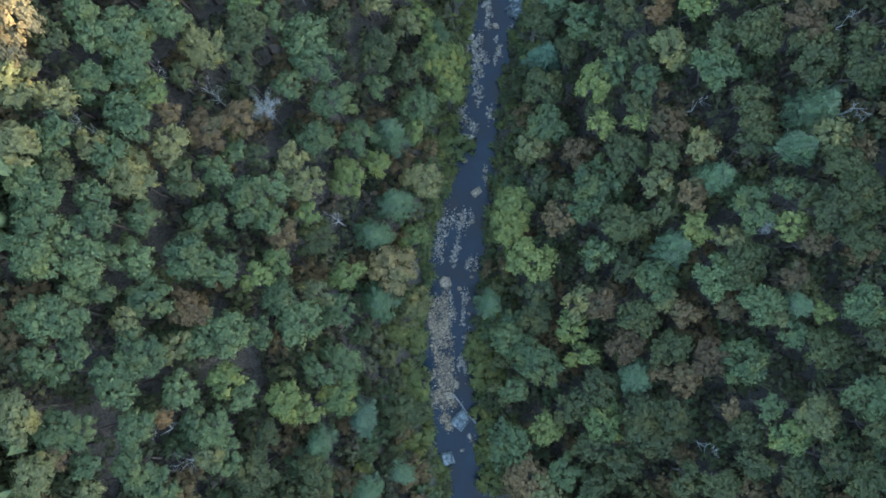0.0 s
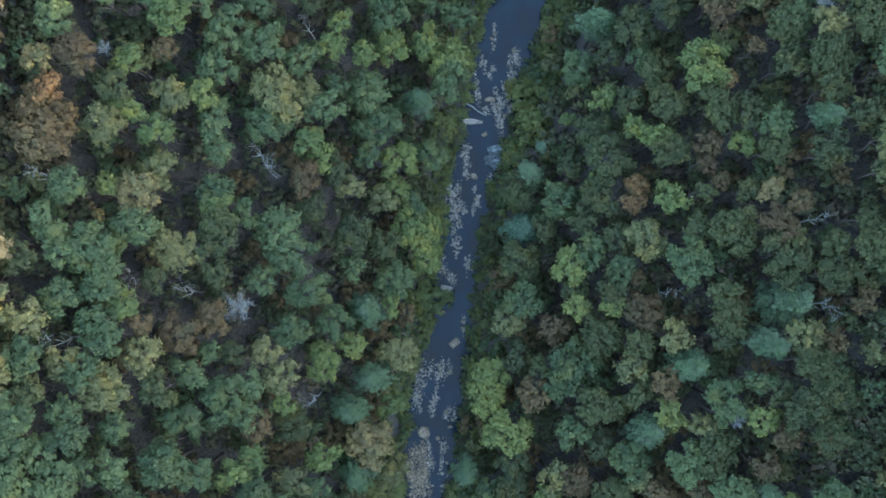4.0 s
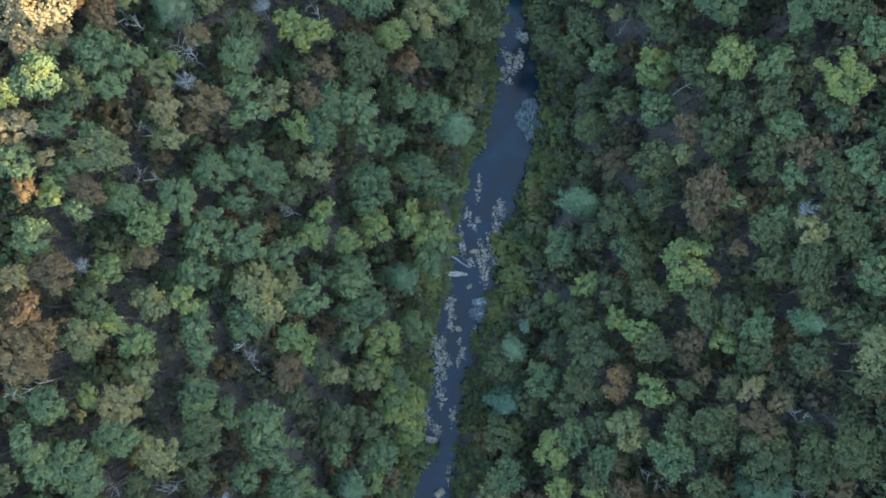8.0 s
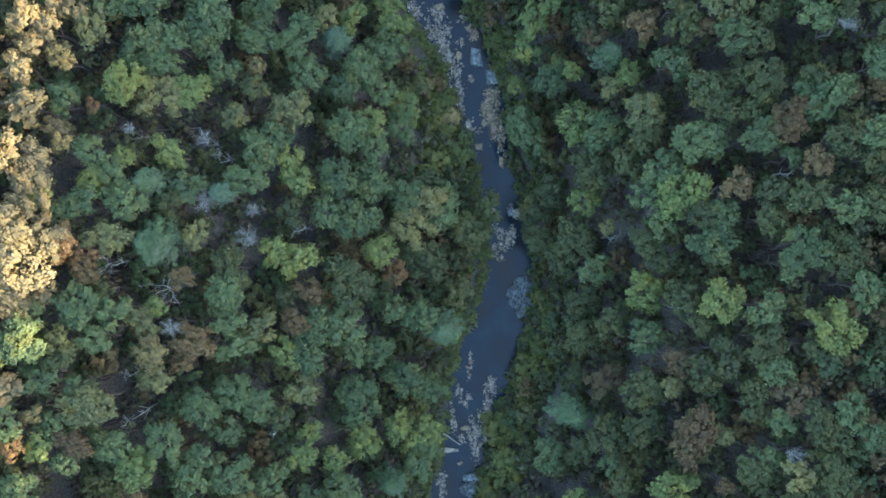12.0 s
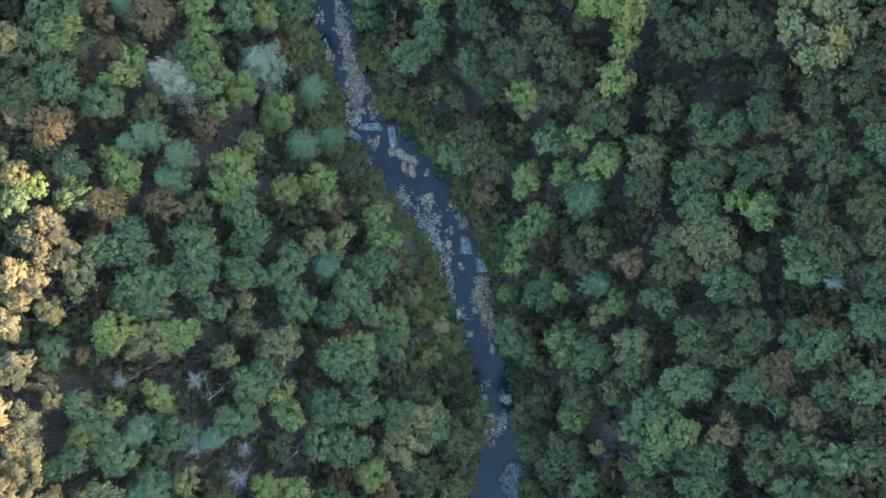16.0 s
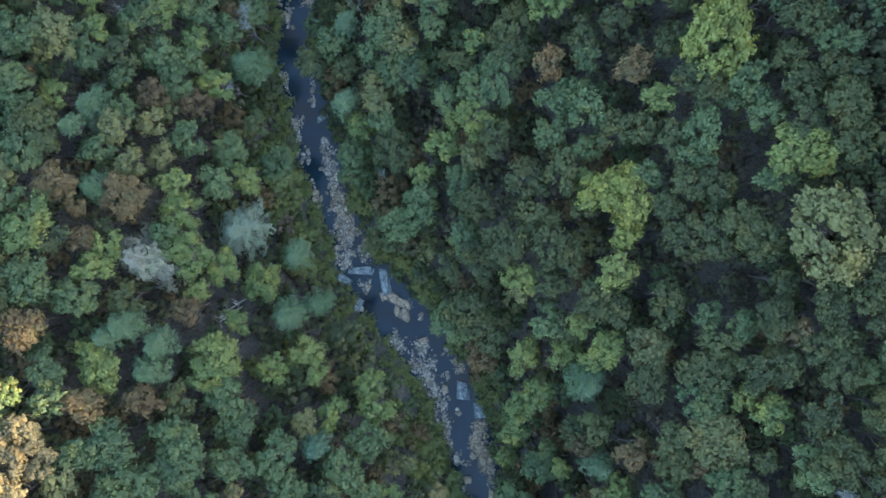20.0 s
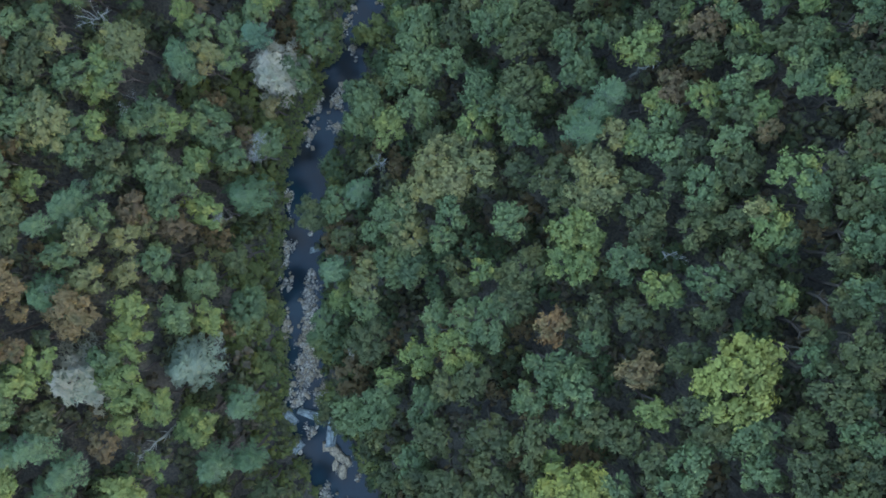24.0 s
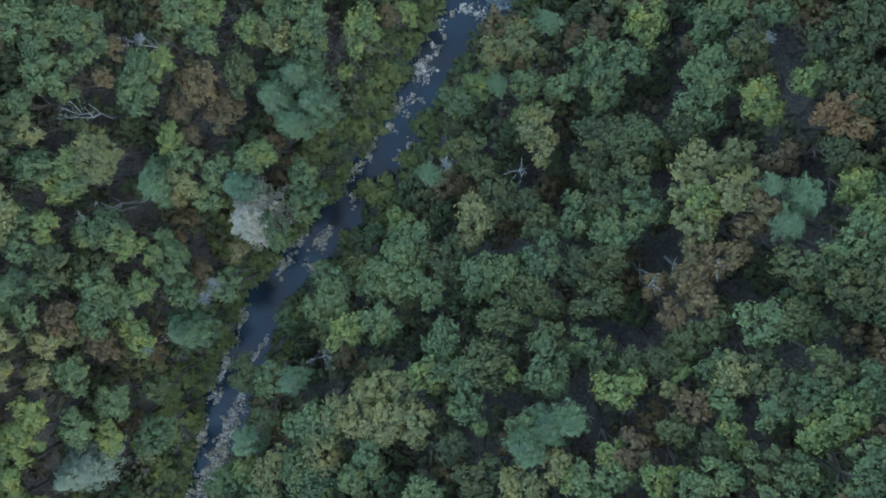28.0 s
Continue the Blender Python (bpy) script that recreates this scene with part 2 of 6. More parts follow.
# crest of the added, unseen ridge; heights set where its shadow should end
SHADE_RIDGE_AT = [-400, -60, -18, 20, 60, 95, 120, 140, 155, 170, 190, 230, 300, 700]
SHADE_RIDGE = [145.5, 145.5, 137.5, 121, 123.5, 120.5, 115.5, 108, 109.5, 112.5, 117, 139.5, 161.5, 161.5]
# ---- building ----
def mesh_of(name, verts, faces, mat, smooth=False, normals=None):
    me = bpy.data.meshes.new(name)
    v, f = np.asarray(verts, np.float32), np.asarray(faces, np.int32)
    k = f.shape[1]
    me.vertices.add(len(v))
    me.vertices.foreach_set("co", v.ravel())
    me.loops.add(f.size)
    me.loops.foreach_set("vertex_index", f.ravel())
    me.polygons.add(len(f))
    me.polygons.foreach_set("loop_start", np.arange(len(f), dtype=np.int32) * k)
    if smooth or normals is not None:
        me.polygons.foreach_set("use_smooth", np.ones(len(f), bool))
    me.update(calc_edges=True)
    if normals is not None:
        free = me.attributes.new("custom_normal", "FLOAT_VECTOR", "POINT")
        free.data.foreach_set("vector", np.asarray(normals, np.float32).ravel())
    me.materials.append(mat)
    return me


def part(name, me, parent, at=(0, 0, 0), size=(1, 1, 1), turn=0.0, mat=None, label=""):
    ob = new(name, me)
    ob.parent = parent
    ob.location, ob.scale, ob.rotation_euler = at, size, (0, 0, turn)
    if mat:
        ob.material_slots[0].link = "OBJECT"
        ob.material_slots[0].material = mat
    return tagged(ob, label=label)


def unit(v):
    return v / np.maximum(np.linalg.norm(v, axis=-1, keepdims=True), 1e-9)


def tufts(rng, at, facing, size, wide=0.62, long=1.15):
    """Pointed leaf tufts, one triangle each."""
    n = len(at)
    side = unit(np.cross(facing, rng.normal(size=(n, 3))))
    fore = unit(np.cross(facing, side) + facing * rng.uniform(-0.45, 0.25, n)[:, None])
    s = (size * rng.uniform(0.65, 1.4, n))[:, None]
    v = np.stack([at - side * s * wide - fore * s * 0.5, at + side * s * wide - fore * s * 0.5, at + fore * s * long], 1).reshape(-1, 3)
    return v, np.arange(n * 3).reshape(-1, 3)


ICO = None


def lump():
    """The twenty faces of an icosahedron."""
    global ICO
    if ICO is None:
        bm = bmesh.new()
        bmesh.ops.create_icosphere(bm, subdivisions=1, radius=1)
        ICO = np.array([v.co for v in bm.verts]), np.array([[v.index for v in f.verts] for f in bm.faces])
        bm.free()
    return ICO


def wound(v, f, soft):
    """The same shape with every face turned to the side that its soft normals look to."""
    a, b, c = v[f[:, 0]], v[f[:, 1]], v[f[:, 2]]
    back = (np.cross(b - a, c - a) * soft[f].mean(1)).sum(1) < 0
    f = f.copy()
    f[back] = f[back][:, ::-1]
    return v, f, soft


def joined(pieces):
    vs, fs, k = [], [], 0
    for v, f in pieces:
        vs.append(v)
        fs.append(f + k)
        k += len(v)
    return np.concatenate(vs), np.concatenate(fs)


def broad_crown(seed, lobes=14, clumps=8, leaves=11, spray=0.075, tall=0.8, small=0.26, large=0.4, fine=0.42):
    """A broadleaf crown one metre in radius, its base at z = 0: big lobes round a domed, uneven top,
    each lobe a heap of leaf clumps, each clump a tuft of leaves. Gives places, faces and soft normals."""
    rng = np.random.default_rng(seed)
    reach_of = rng.uniform(0.62, 1.2, 9)
    places, faces, soft, k = [], [], [], 0
    for i in range(lobes):
        h = 1 - (i + 0.5) / lobes * 1.1
        az = i * 2.39996 + rng.uniform(-0.35, 0.35)
        reach = np.interp((az % 6.283) / 6.283 * 9, np.arange(10), np.append(reach_of, reach_of[0]))
        flat = math.sqrt(max(1 - h * h, 0.0)) * 0.72 * reach * rng.uniform(0.82, 1.14)
        c = np.array([math.cos(az) * flat, math.sin(az) * flat, (0.45 + h * 0.42 + rng.uniform(-0.12, 0.12)) * tall])
        r = rng.uniform(small, large)
        out = unit(c - [0, 0, 0.05 * tall])
        cv, cf = lump()
        places.append(cv * r * 0.66 * [1, 1, 0.85] + c)
        faces.append(cf + k)
        soft.append(cv)
        k += 12
        turn = rng.uniform(0, 6.283)
        for j in range(clumps):
            up = 1 - (j + 0.5) / clumps * 1.15
            way = np.array([math.cos(turn + j * 2.4) * math.sqrt(1 - up * up), math.sin(turn + j * 2.4) * math.sqrt(1 - up * up), up])
            way = unit(way + out * 0.45 + rng.normal(size=3) * 0.2)
            rc = r * fine * rng.uniform(0.8, 1.25)
            at = c + way * r * rng.uniform(0.55, 0.95) * [1, 1, 0.85]
            leaf = unit(rng.normal(size=(leaves, 3)) * 0.9 + way * 0.8 + [0, 0, 0.3])
            far = rng.uniform(0.35, 1.35, (leaves, 1))
            v, f = tufts(rng, at + leaf * rc * far, unit(leaf * 0.8 + way * 0.35 + rng.normal(size=(leaves, 3)) * 0.34), spray)
            places.append(v)
            faces.append(f + k)
            soft.append(unit(np.repeat(unit(leaf * 0.45 + way * 0.5 + out * 0.2 + [0, 0, 0.28] + rng.normal(size=(leaves, 3)) * 0.24), 3, 0)))
            k += len(v)
    return wound(np.concatenate(places), np.concatenate(faces), np.concatenate(soft))


def pine_crown(seed, tiers=9, spray=0.06):
    """A pine's crown one metre in radius and 2.4 m tall: whorls of feathery boughs that shorten to a rounded tip."""
    rng = np.random.default_rng(seed)
    at, face, soft = [], [], []
    lean = rng.uniform(0.78, 1.15, 8)
    for k in range(tiers):
        u = k / (tiers - 1)
        reach = (1 - u) ** 0.7 * 0.98 + 0.06
        start = rng.uniform(0, 6.283)
        boughs = 9 if u < 0.6 else 7
        for j in range(boughs):
            az = start + j * 6.283 / boughs + rng.uniform(-0.22, 0.22)
            length = reach * rng.uniform(0.72, 1.1) * np.interp((az % 6.283) / 6.283 * 8, np.arange(9), np.append(lean, lean[0]))
            m = int(10 + 54 * length)
            s = rng.uniform(0.1, 1, m) ** 0.7 * length
            wide = rng.normal(size=m) * 0.13 * (0.25 + length) * np.sin(np.clip(s / length, 0.1, 0.93) * 3.0)
            x, y = math.cos(az) * s - math.sin(az) * wide, math.sin(az) * s + math.cos(az) * wide
            z = u * 2.1 + s * 0.3 - s * s * 0.26 - np.abs(wide) * 0.5 + rng.normal(size=m) * 0.03
            at.append(np.stack([x, y, z], 1))
            face.append(unit(np.stack([x * 0.5, y * 0.5, np.full(m, 0.9)], 1) + rng.normal(size=(m, 3)) * 0.35))
            soft.append(np.stack([x * 0.75 - math.sin(az) * wide * 2.5, y * 0.75 + math.cos(az) * wide * 2.5, np.full(m, 0.55 + 0.3 * u)], 1))
    core_v, core_f = lump()
    at, soft = np.concatenate(at), unit(np.concatenate(soft) + rng.normal(size=(sum(map(len, soft)), 3)) * 0.16)
    v, f = tufts(rng, at, np.concatenate(face), spray, 0.3, 1.9)
    return wound(np.concatenate([core_v * [0.45, 0.45, 0.75] + [0, 0, 0.75], v]), np.concatenate([core_f, f + 12]), np.concatenate([core_v, np.repeat(soft, 3, 0)]))


def twig_crown(seed, spray=0.1):
    """A dead crown one metre in radius: a haze of fine bare twigs on radiating boughs."""
    rng = np.random.default_rng(seed)
    at, face, pieces = [], [], []
    for j in range(15):
        az, up, length = j * 2.4 + rng.uniform(-0.3, 0.3), rng.uniform(0.15, 1.1), rng.uniform(0.6, 1.05)
        way = np.array([math.cos(az), math.sin(az), up]) * length
        bend = way * 0.5 + rng.normal(size=3) * 0.06
        pieces.append(tube([np.zeros(3), bend, way], [0.014, 0.01, 0.004], 4))
        m = 70
        s = rng.uniform(0.25, 1.05, m)[:, None]
        at.append(way * s + rng.normal(size=(m, 3)) * 0.11)
        face.append(unit(rng.normal(size=(m, 3)) + [0, 0, 0.8]))
    pieces.append(tufts(rng, np.concatenate(at), np.concatenate(face), spray, 0.06, 1.6))
    return joined(pieces)


def tube(points, radii, sides=5):
    pts, k = np.asarray(points, float), len(points)
    out = []
    for i in range(k):
        way = unit(pts[min(i + 1, k - 1)] - pts[max(i - 1, 0)])
        a = unit(np.cross(way, [0.31, 0.95, 0.1] if abs(way[2]) > 0.9 else [0, 0, 1.0]))
        b = np.cross(way, a)
        t = np.arange(sides) * 6.28318 / sides
        out.append(pts[i] + radii[i] * (np.cos(t)[:, None] * a + np.sin(t)[:, None] * b))
    f = []
    for i in range(k - 1):
        for j in range(sides):
            p, q = i * sides + j, i * sides + (j + 1) % sides
            f += [[p, q, q + sides], [p, q + sides, p + sides]]
    return np.concatenate(out), np.array(f)


def limb(seed, depth=3):
    """One crooked bare limb one metre long, forking into thin twigs."""
    rng = np.random.default_rng(seed)
    pieces = []

    def grow(at, way, length, thick, left):
        pts, rad = [at], [thick]
        for k in range(4):
            way = unit(way + rng.normal(size=3) * 0.2)
            pts.append(pts[-1] + way * length / 4)
            rad.append(thick * (1 - 0.2 * (k + 1)))
        pieces.append(tube(pts, rad, 4 if left else 3))
        if left:
            for k in range(rng.integers(3, 6)):
                side = unit(rng.normal(size=3) * [1, 1, 0.4] + way * 1.3)
                grow(pts[rng.integers(1, 5)], side, length * rng.uniform(0.3, 0.6), max(thick * 0.55, 0.005), left - 1)

    grow(np.zeros(3), unit(np.array([1.0, 0, rng.uniform(0.1, 0.55)])), 0.95, 0.0135, depth - 1)
    return joined(pieces)


def stem(seed, forks=5):
    """A trunk one metre tall that tapers and forks below its crown."""
    rng = np.random.default_rng(seed)
    pts = [np.array([0, 0, -0.06])]
    for k in range(5):
        pts.append(np.array([*(rng.normal(size=2) * 0.008 * (k + 1)), (k + 1) * 0.19]))
    pieces = [tube(pts, [0.024, 0.019, 0.017, 0.015, 0.011, 0.006], 7)]
    for k in range(forks):
        az = k * 6.283 / forks + rng.uniform(-0.4, 0.4)
        p = pts[3 + k % 2]
        tip = p + np.array([math.cos(az) * 0.13, math.sin(az) * 0.13, 0.2])
        pieces.append(tube([p, (p + tip) / 2 + [0, 0, -0.015], tip], [0.009, 0.007, 0.003], 5))
    return joined(pieces)


def crown_mesh(name, shape, mat):
    v, f, soft = shape
    return mesh_of(name, v, f, mat, normals=soft)


BROAD = [crown_mesh("broad_crown", broad_crown(s, *a), LEAF["green"]) for s, a in
         enumerate([(14, 8, 23, 0.06, 0.8), (12, 9, 24, 0.06, 0.7), (16, 7, 23, 0.058, 0.9), (13, 9, 22, 0.06, 0.8), (15, 8, 22, 0.06, 0.7), (17, 7, 22, 0.058, 0.85), (12, 9, 24, 0.062, 0.75), (15, 8, 22, 0.06, 0.8)])]
GRAND = [crown_mesh("broad_crown", broad_crown(30 + s, *a, 0.17, 0.27), LEAF["green"]) for s, a in
         enumerate([(26, 8, 20, 0.045, 0.75), (23, 9, 20, 0.046, 0.65), (29, 7, 20, 0.045, 0.8), (25, 8, 20, 0.046, 0.7)])]
SLIM = [crown_mesh("broad_crown", broad_crown(12 + s, *a, 0.32, 0.5), LEAF["green"]) for s, a in
        enumerate([(8, 8, 20, 0.08, 0.8), (7, 9, 20, 0.082, 0.8), (9, 7, 20, 0.08, 0.9), (8, 8, 20, 0.08, 0.75), (7, 9, 20, 0.084, 0.8)])]
PINE = [crown_mesh("pine_crown", pine_crown(20 + s), LEAF["blue"]) for s in range(5)]
TWIG = [mesh_of("twig_crown", *twig_crown(70 + s), twigs) for s in range(3)]
BARE = [mesh_of("limb", *limb(40 + s), dead) for s in range(7)]
STEM = [mesh_of("stem", *stem(60 + s), bark) for s in range(4)]

KINDS = {   # name, category, hue, label
    "g": ("oak_tree", "tree", "green", "mid-green broadleaf tree with a lobed, leafy crown"),
    # some truly dark; many eastern ones darkened to carry that slope's shade
    "d": ("hickory_tree", "tree", "deep", "dark green broadleaf tree with a dense lobed crown"),
    "l": ("maple_tree", "tree", "lime", "yellow-green broadleaf tree with a bright open crown"),
    "v": ("tulip_tree", "tree", "bright", "bright yellow-green broadleaf tree with a broad crown"),
    "o": ("beech_tree", "tree", "olive", "olive broadleaf tree beginning to turn in autumn"),
    "b": ("beech_tree", "tree", "brown", "brown autumn broadleaf tree with thinning leaves"),
    "r": ("maple_tree", "tree", "rust", "rust-orange autumn broadleaf tree"),
    "y": ("birch_tree", "tree", "gold", "golden-yellow autumn broadleaf tree"),
    "t": ("beech_tree", "tree", "tan", "broadleaf tree in low sunlight, its leaves tinted tan for the sun"),
    "p": ("pine_tree", "pine", "blue", "soft blue-green pine with feathery branches"),
    "w": ("pine_tree", "pine", "pale", "pale grey-green pine with a feathery pointed crown"),
    "m": ("pine_tree", "pine", "silver", "silvery green pine with soft feathery branches"),
    "q": ("pine_tree", "pine", "dim", "soft green pine with feathery drooping branches"),
    "z": ("dead_tree", "dead tree", "", "bleached dead tree with a haze of fine bare twigs"),
    "x": ("dead_tree", "dead tree", "", "bleached leafless dead tree with crooked limbs"),
    "s": ("shrub", "shrub", "shrub", "low mossy green shrub on the stream bank"),
}
chance = random.Random(7)
standing = []


def plant(x, y, r, kind, tall=None):
    """One tree or shrub: an Empty at its foot, with its trunk and its crown."""
    name, cat, hue, label = KINDS[kind]
    if name == "oak_tree" and r < 3.6:
        name = "ash_tree" if r > 2.9 else "elm_tree"
    z = float(land(x, y)) - 0.1
    high = tall or {"p": 17.5, "q": 17.5, "w": 18.0, "m": 17.0, "x": 14.5, "z": 15.5, "s": 2.6}.get(kind, 12.5 + r * 0.7) * chance.uniform(0.93, 1.07)
    r *= {"z": 0.9, "x": 1.05, "w": 1.5, "m": 1.5}.get(kind, 1.18)
    root = tagged(new(name), label, cat, group="valley woodland" if kind != "s" else "bank shrubs")
    root.location = (x, y, z)
    root.empty_display_size = 0.5
    spin, wide = chance.uniform(0, 6.283), chance.uniform(0.86, 1.16)
    if kind == "x":
        part("trunk", chance.choice(STEM), root, size=(high * 0.6, high * 0.6, high * 0.75), mat=dead)
        for k in range(chance.randint(4, 6)):
            long = r * chance.uniform(0.75, 1.15)
            part("limb", chance.choice(BARE), root, (0, 0, high - r * chance.uniform(0.9, 1.6)), (long, long, long), spin + k * 0.9 + chance.uniform(-0.3, 0.3))
    elif kind == "z":
        part("trunk", chance.choice(STEM), root, size=(high * 0.6, high * 0.6, high * 0.8), mat=fallen_wood)
        part("crown", chance.choice(TWIG), root, (0, 0, high - r * 0.9), (r * wide, r / wide, r * 0.9), spin)
    elif kind in "pqwm":
        part("trunk", chance.choice(STEM), root, size=(high * 0.8, high * 0.8, high * 0.9))
        part("crown", chance.choice(PINE), root, (0, 0, high - 2.35 * r * 0.75), (r * wide, r / wide, r * 0.75), spin, LEAF[hue])
    elif kind == "s":
        part("stem", chance.choice(STEM), root, size=(high, high, high * 0.8))
        part("crown", chance.choice(SLIM), root, (0, 0, max(high - r * 0.85, 0.1)), (r, r, r * 0.8), spin, LEAF[hue])
    else:
        part("trunk", chance.choice(STEM), root, size=(high * 0.85, high * 0.85, high * 0.92))
        part("crown", chance.choice(GRAND if r > 5.2 else BROAD if r > 3.4 else SLIM), root, (0, 0, high - r * 0.8), (r * wide, r / wide, r), spin, LEAF[hue])
    standing.append((x, y, r))
    return root


# ---- ground and water ----
def sheet(name, us, vs, place, mat, label, category):
    uu, vv = np.meshgrid(us, vs)
    v = place(uu.ravel(), vv.ravel())
    w, h = len(us), len(vs)
    i = (np.arange(h - 1)[:, None] * w + np.arange(w - 1)).ravel()
    ob = new(name, mesh_of(name, v, np.stack([i, i + 1, i + w + 1, i + w], 1), mat, True))
    return tagged(ob, label, category, kind="structure")


def growing(lo, hi, step, ends):
    mid = np.arange(lo, hi + step / 2, step)
    out = np.cumsum(step * 1.28 ** np.arange(1, 40))
    return np.concatenate([(lo - out[out < ends])[::-1], mid, hi + out[out < ends]])


sheet("ground", growing(-95, 110, 1.4, 2500), growing(-75, 315, 1.8, 2500),
      lambda d, y: np.stack([d + centre(y), y, land(d + centre(y), y)], 1), soil, "wooded valley ground covered in dark leaf litter", "ground")
sheet("water", np.linspace(-1, 1, 9), np.arange(-90, 330, 1.5),
      lambda u, y: np.stack([centre(y) + u * (half(y) + 1.0), y, level(y)], 1), water_m, "dark blue shallow stream with riffles between stones", "stream")

# ---- trees ----
def grove(kind, rows):
    """Trees of one kind: place, crown radius and, for those that stand above the rest, height."""
    for x, y, r, *tall in rows:
        plant(x, y, r, kind, *tall)


# ---- the trees that stand out, kind by kind up the valley: place and crown radius ----
grove("g", [
    (22.7, -43.1, 2.9), (-44.2, -39.1, 2.8), (12.3, -37.4, 3.9), (-46.6, -36.6, 3.1), (-34.9, -36.1, 2.6), (-52.9, -35.9, 2.1),
    (-36.2, -31.9, 2.9), (-53.9, -31.1, 2.3), (-46.9, -30.7, 3), (-57, -30.6, 3), (-39.4, -30.4, 2.3), (55.7, -29.2, 2.2), (13.4, -27.6, 2.2),
    (-32.4, -26.6, 2.5), (69.9, -26.6, 3.3), (-40.9, -25, 2.6), (-49.1, -24.5, 2.7), (-21.5, -23.3, 2.7), (17.4, -22.2, 4.6),
    (-57.2, -22, 1.9), (-49.8, -21.9, 3.1), (-17.2, -21.7, 3.2), (53, -21.5, 3.7), (-59.4, -19.8, 2.3), (-46, -19.4, 3.6), (-54.3, -18.4, 2.2),
    (-38.9, -18.1, 2.6), (12.4, -18.1, 3.2), (59.6, -16.7, 2.4), (-30.7, -16.3, 2.4), (-34.7, -16.2, 3.7)])
grove("g", [
    (-23.9, -14.5, 3.9), (12.9, -14.4, 1.9), (-59.5, -13.3, 3.4), (-55.5, -12.9, 3.5), (-19, -12.7, 3.2), (68.6, -12, 3.3), (53.9, -11.4, 3.6),
    (-45.6, -10.8, 3.2), (-27.2, -9.8, 3), (-52.8, -9.2, 2.7), (37.7, -7.1, 3.2), (47, -7.1, 3.7), (-35.3, -6.2, 2.9), (-53.3, -5.7, 3.1),
    (-59.6, -5, 3.4), (-47.1, -4.7, 2.8), (-39.3, -4.5, 3.7), (-50.8, -3.9, 2), (28.2, -2.7, 2.8), (-56.5, -1.1, 2.7), (-59.9, 0.1, 3),
    (-52.2, 1.2, 2.7), (-46.5, 2, 2.4), (-37.7, 2.3, 2.9), (-29, 2.8, 2.7), (52.1, 4.1, 3.4), (-59, 4.6, 3), (-52.9, 5, 2.3), (25.3, 5.4, 2.3),
    (-31.4, 5.9, 3.2), (-61.6, 7.3, 3)])
grove("g", [
    (57.9, 7.6, 2.1), (-27.7, 8, 2.4), (27.2, 9.3, 4.1), (-36.1, 10, 2.5), (-50.4, 11.5, 2.7), (-58.7, 12.4, 2.6), (-33.4, 13.1, 1.8),
    (-56.1, 14, 2.3), (-20.8, 16.3, 3), (-46.5, 16.4, 2.8), (-14.8, 17.8, 2.9), (-48.1, 18.5, 2.8), (19.1, 21.3, 3.3), (-53.4, 22.3, 2.9),
    (-18.3, 23, 3.3), (-47.2, 24, 2.4), (-25.3, 24.9, 2.2), (-4.2, 25.6, 3.3), (-46.8, 26.6, 3.2), (35.1, 26.8, 2.3), (-11.3, 27.1, 2.2),
    (45.8, 27.9, 3.8), (-20.9, 29.2, 3.5), (-52.9, 29.9, 2.3), (-48.7, 30.3, 3.5), (30.6, 30.4, 2.7), (-43.8, 33.2, 3.6), (-22.5, 33.4, 3.9),
    (-54.4, 33.6, 2.6), (-27.8, 35.8, 2.1), (-1.1, 38.6, 2.9)])
grove("g", [
    (26.2, 38.9, 3.7), (-52, 39.2, 2.9), (-32, 39.6, 2.8), (-31.6, 46.1, 2.3), (-8.3, 47.3, 2.3), (2.5, 48.5, 2.9), (58.1, 49.3, 2.5),
    (-32.3, 50.5, 2.8), (-24.7, 51.4, 3.2), (-6.2, 52.9, 3.4), (-15.2, 54.4, 2.8), (74.5, 57.8, 2.8), (-8, 58, 3.4), (-13.5, 58.6, 1.9),
    (-32.1, 59.1, 2.8), (-19.3, 62, 2.5), (5.9, 62.1, 3.4), (29.3, 63.1, 3.2), (39, 63.1, 2.1), (-25, 63.8, 3.4), (-31.1, 64.6, 2.8),
    (-53.9, 64.7, 2.9), (61.6, 67, 2.1), (-29.6, 68, 2.1), (-47.3, 68.8, 1.7), (-41.9, 70.7, 3), (-34.2, 70.8, 3.1), (-26.4, 70.9, 2.4),
    (75.7, 71.7, 2), (63, 73.6, 1.9), (-49.4, 74.1, 2.4)])
grove("g", [
    (-5.1, 74.4, 3.8), (7.1, 74.6, 2.7), (72.3, 75.2, 2.7), (-21.6, 75.3, 3.2), (-29.4, 75.5, 3.1), (-55.4, 75.6, 2.6), (-24.9, 77.4, 3.2),
    (2.8, 77.6, 3.5), (-45.6, 80.2, 2.2), (-50.6, 81.6, 2.5), (61.8, 81.6, 2.6), (-12.8, 82.3, 3), (70.1, 82.8, 2.1), (-1.6, 83, 2.6),
    (-5.9, 83.7, 2.5), (-24.2, 85.1, 2.7), (44, 85.9, 2.8), (-43.1, 87.3, 2.3), (-12.2, 87.4, 3.3), (-7.4, 87.7, 3.4), (-52, 88, 3.4),
    (5.9, 88.9, 3), (-25.2, 89.2, 2.7), (1.4, 90, 2.2), (60.6, 91.2, 2.7), (-51.4, 91.8, 2.3), (-40.5, 91.8, 2.7), (-45.1, 92.6, 2.9),
    (-24.8, 94.1, 3.1), (73.6, 94.8, 2.4), (37.3, 97.2, 2.8)])
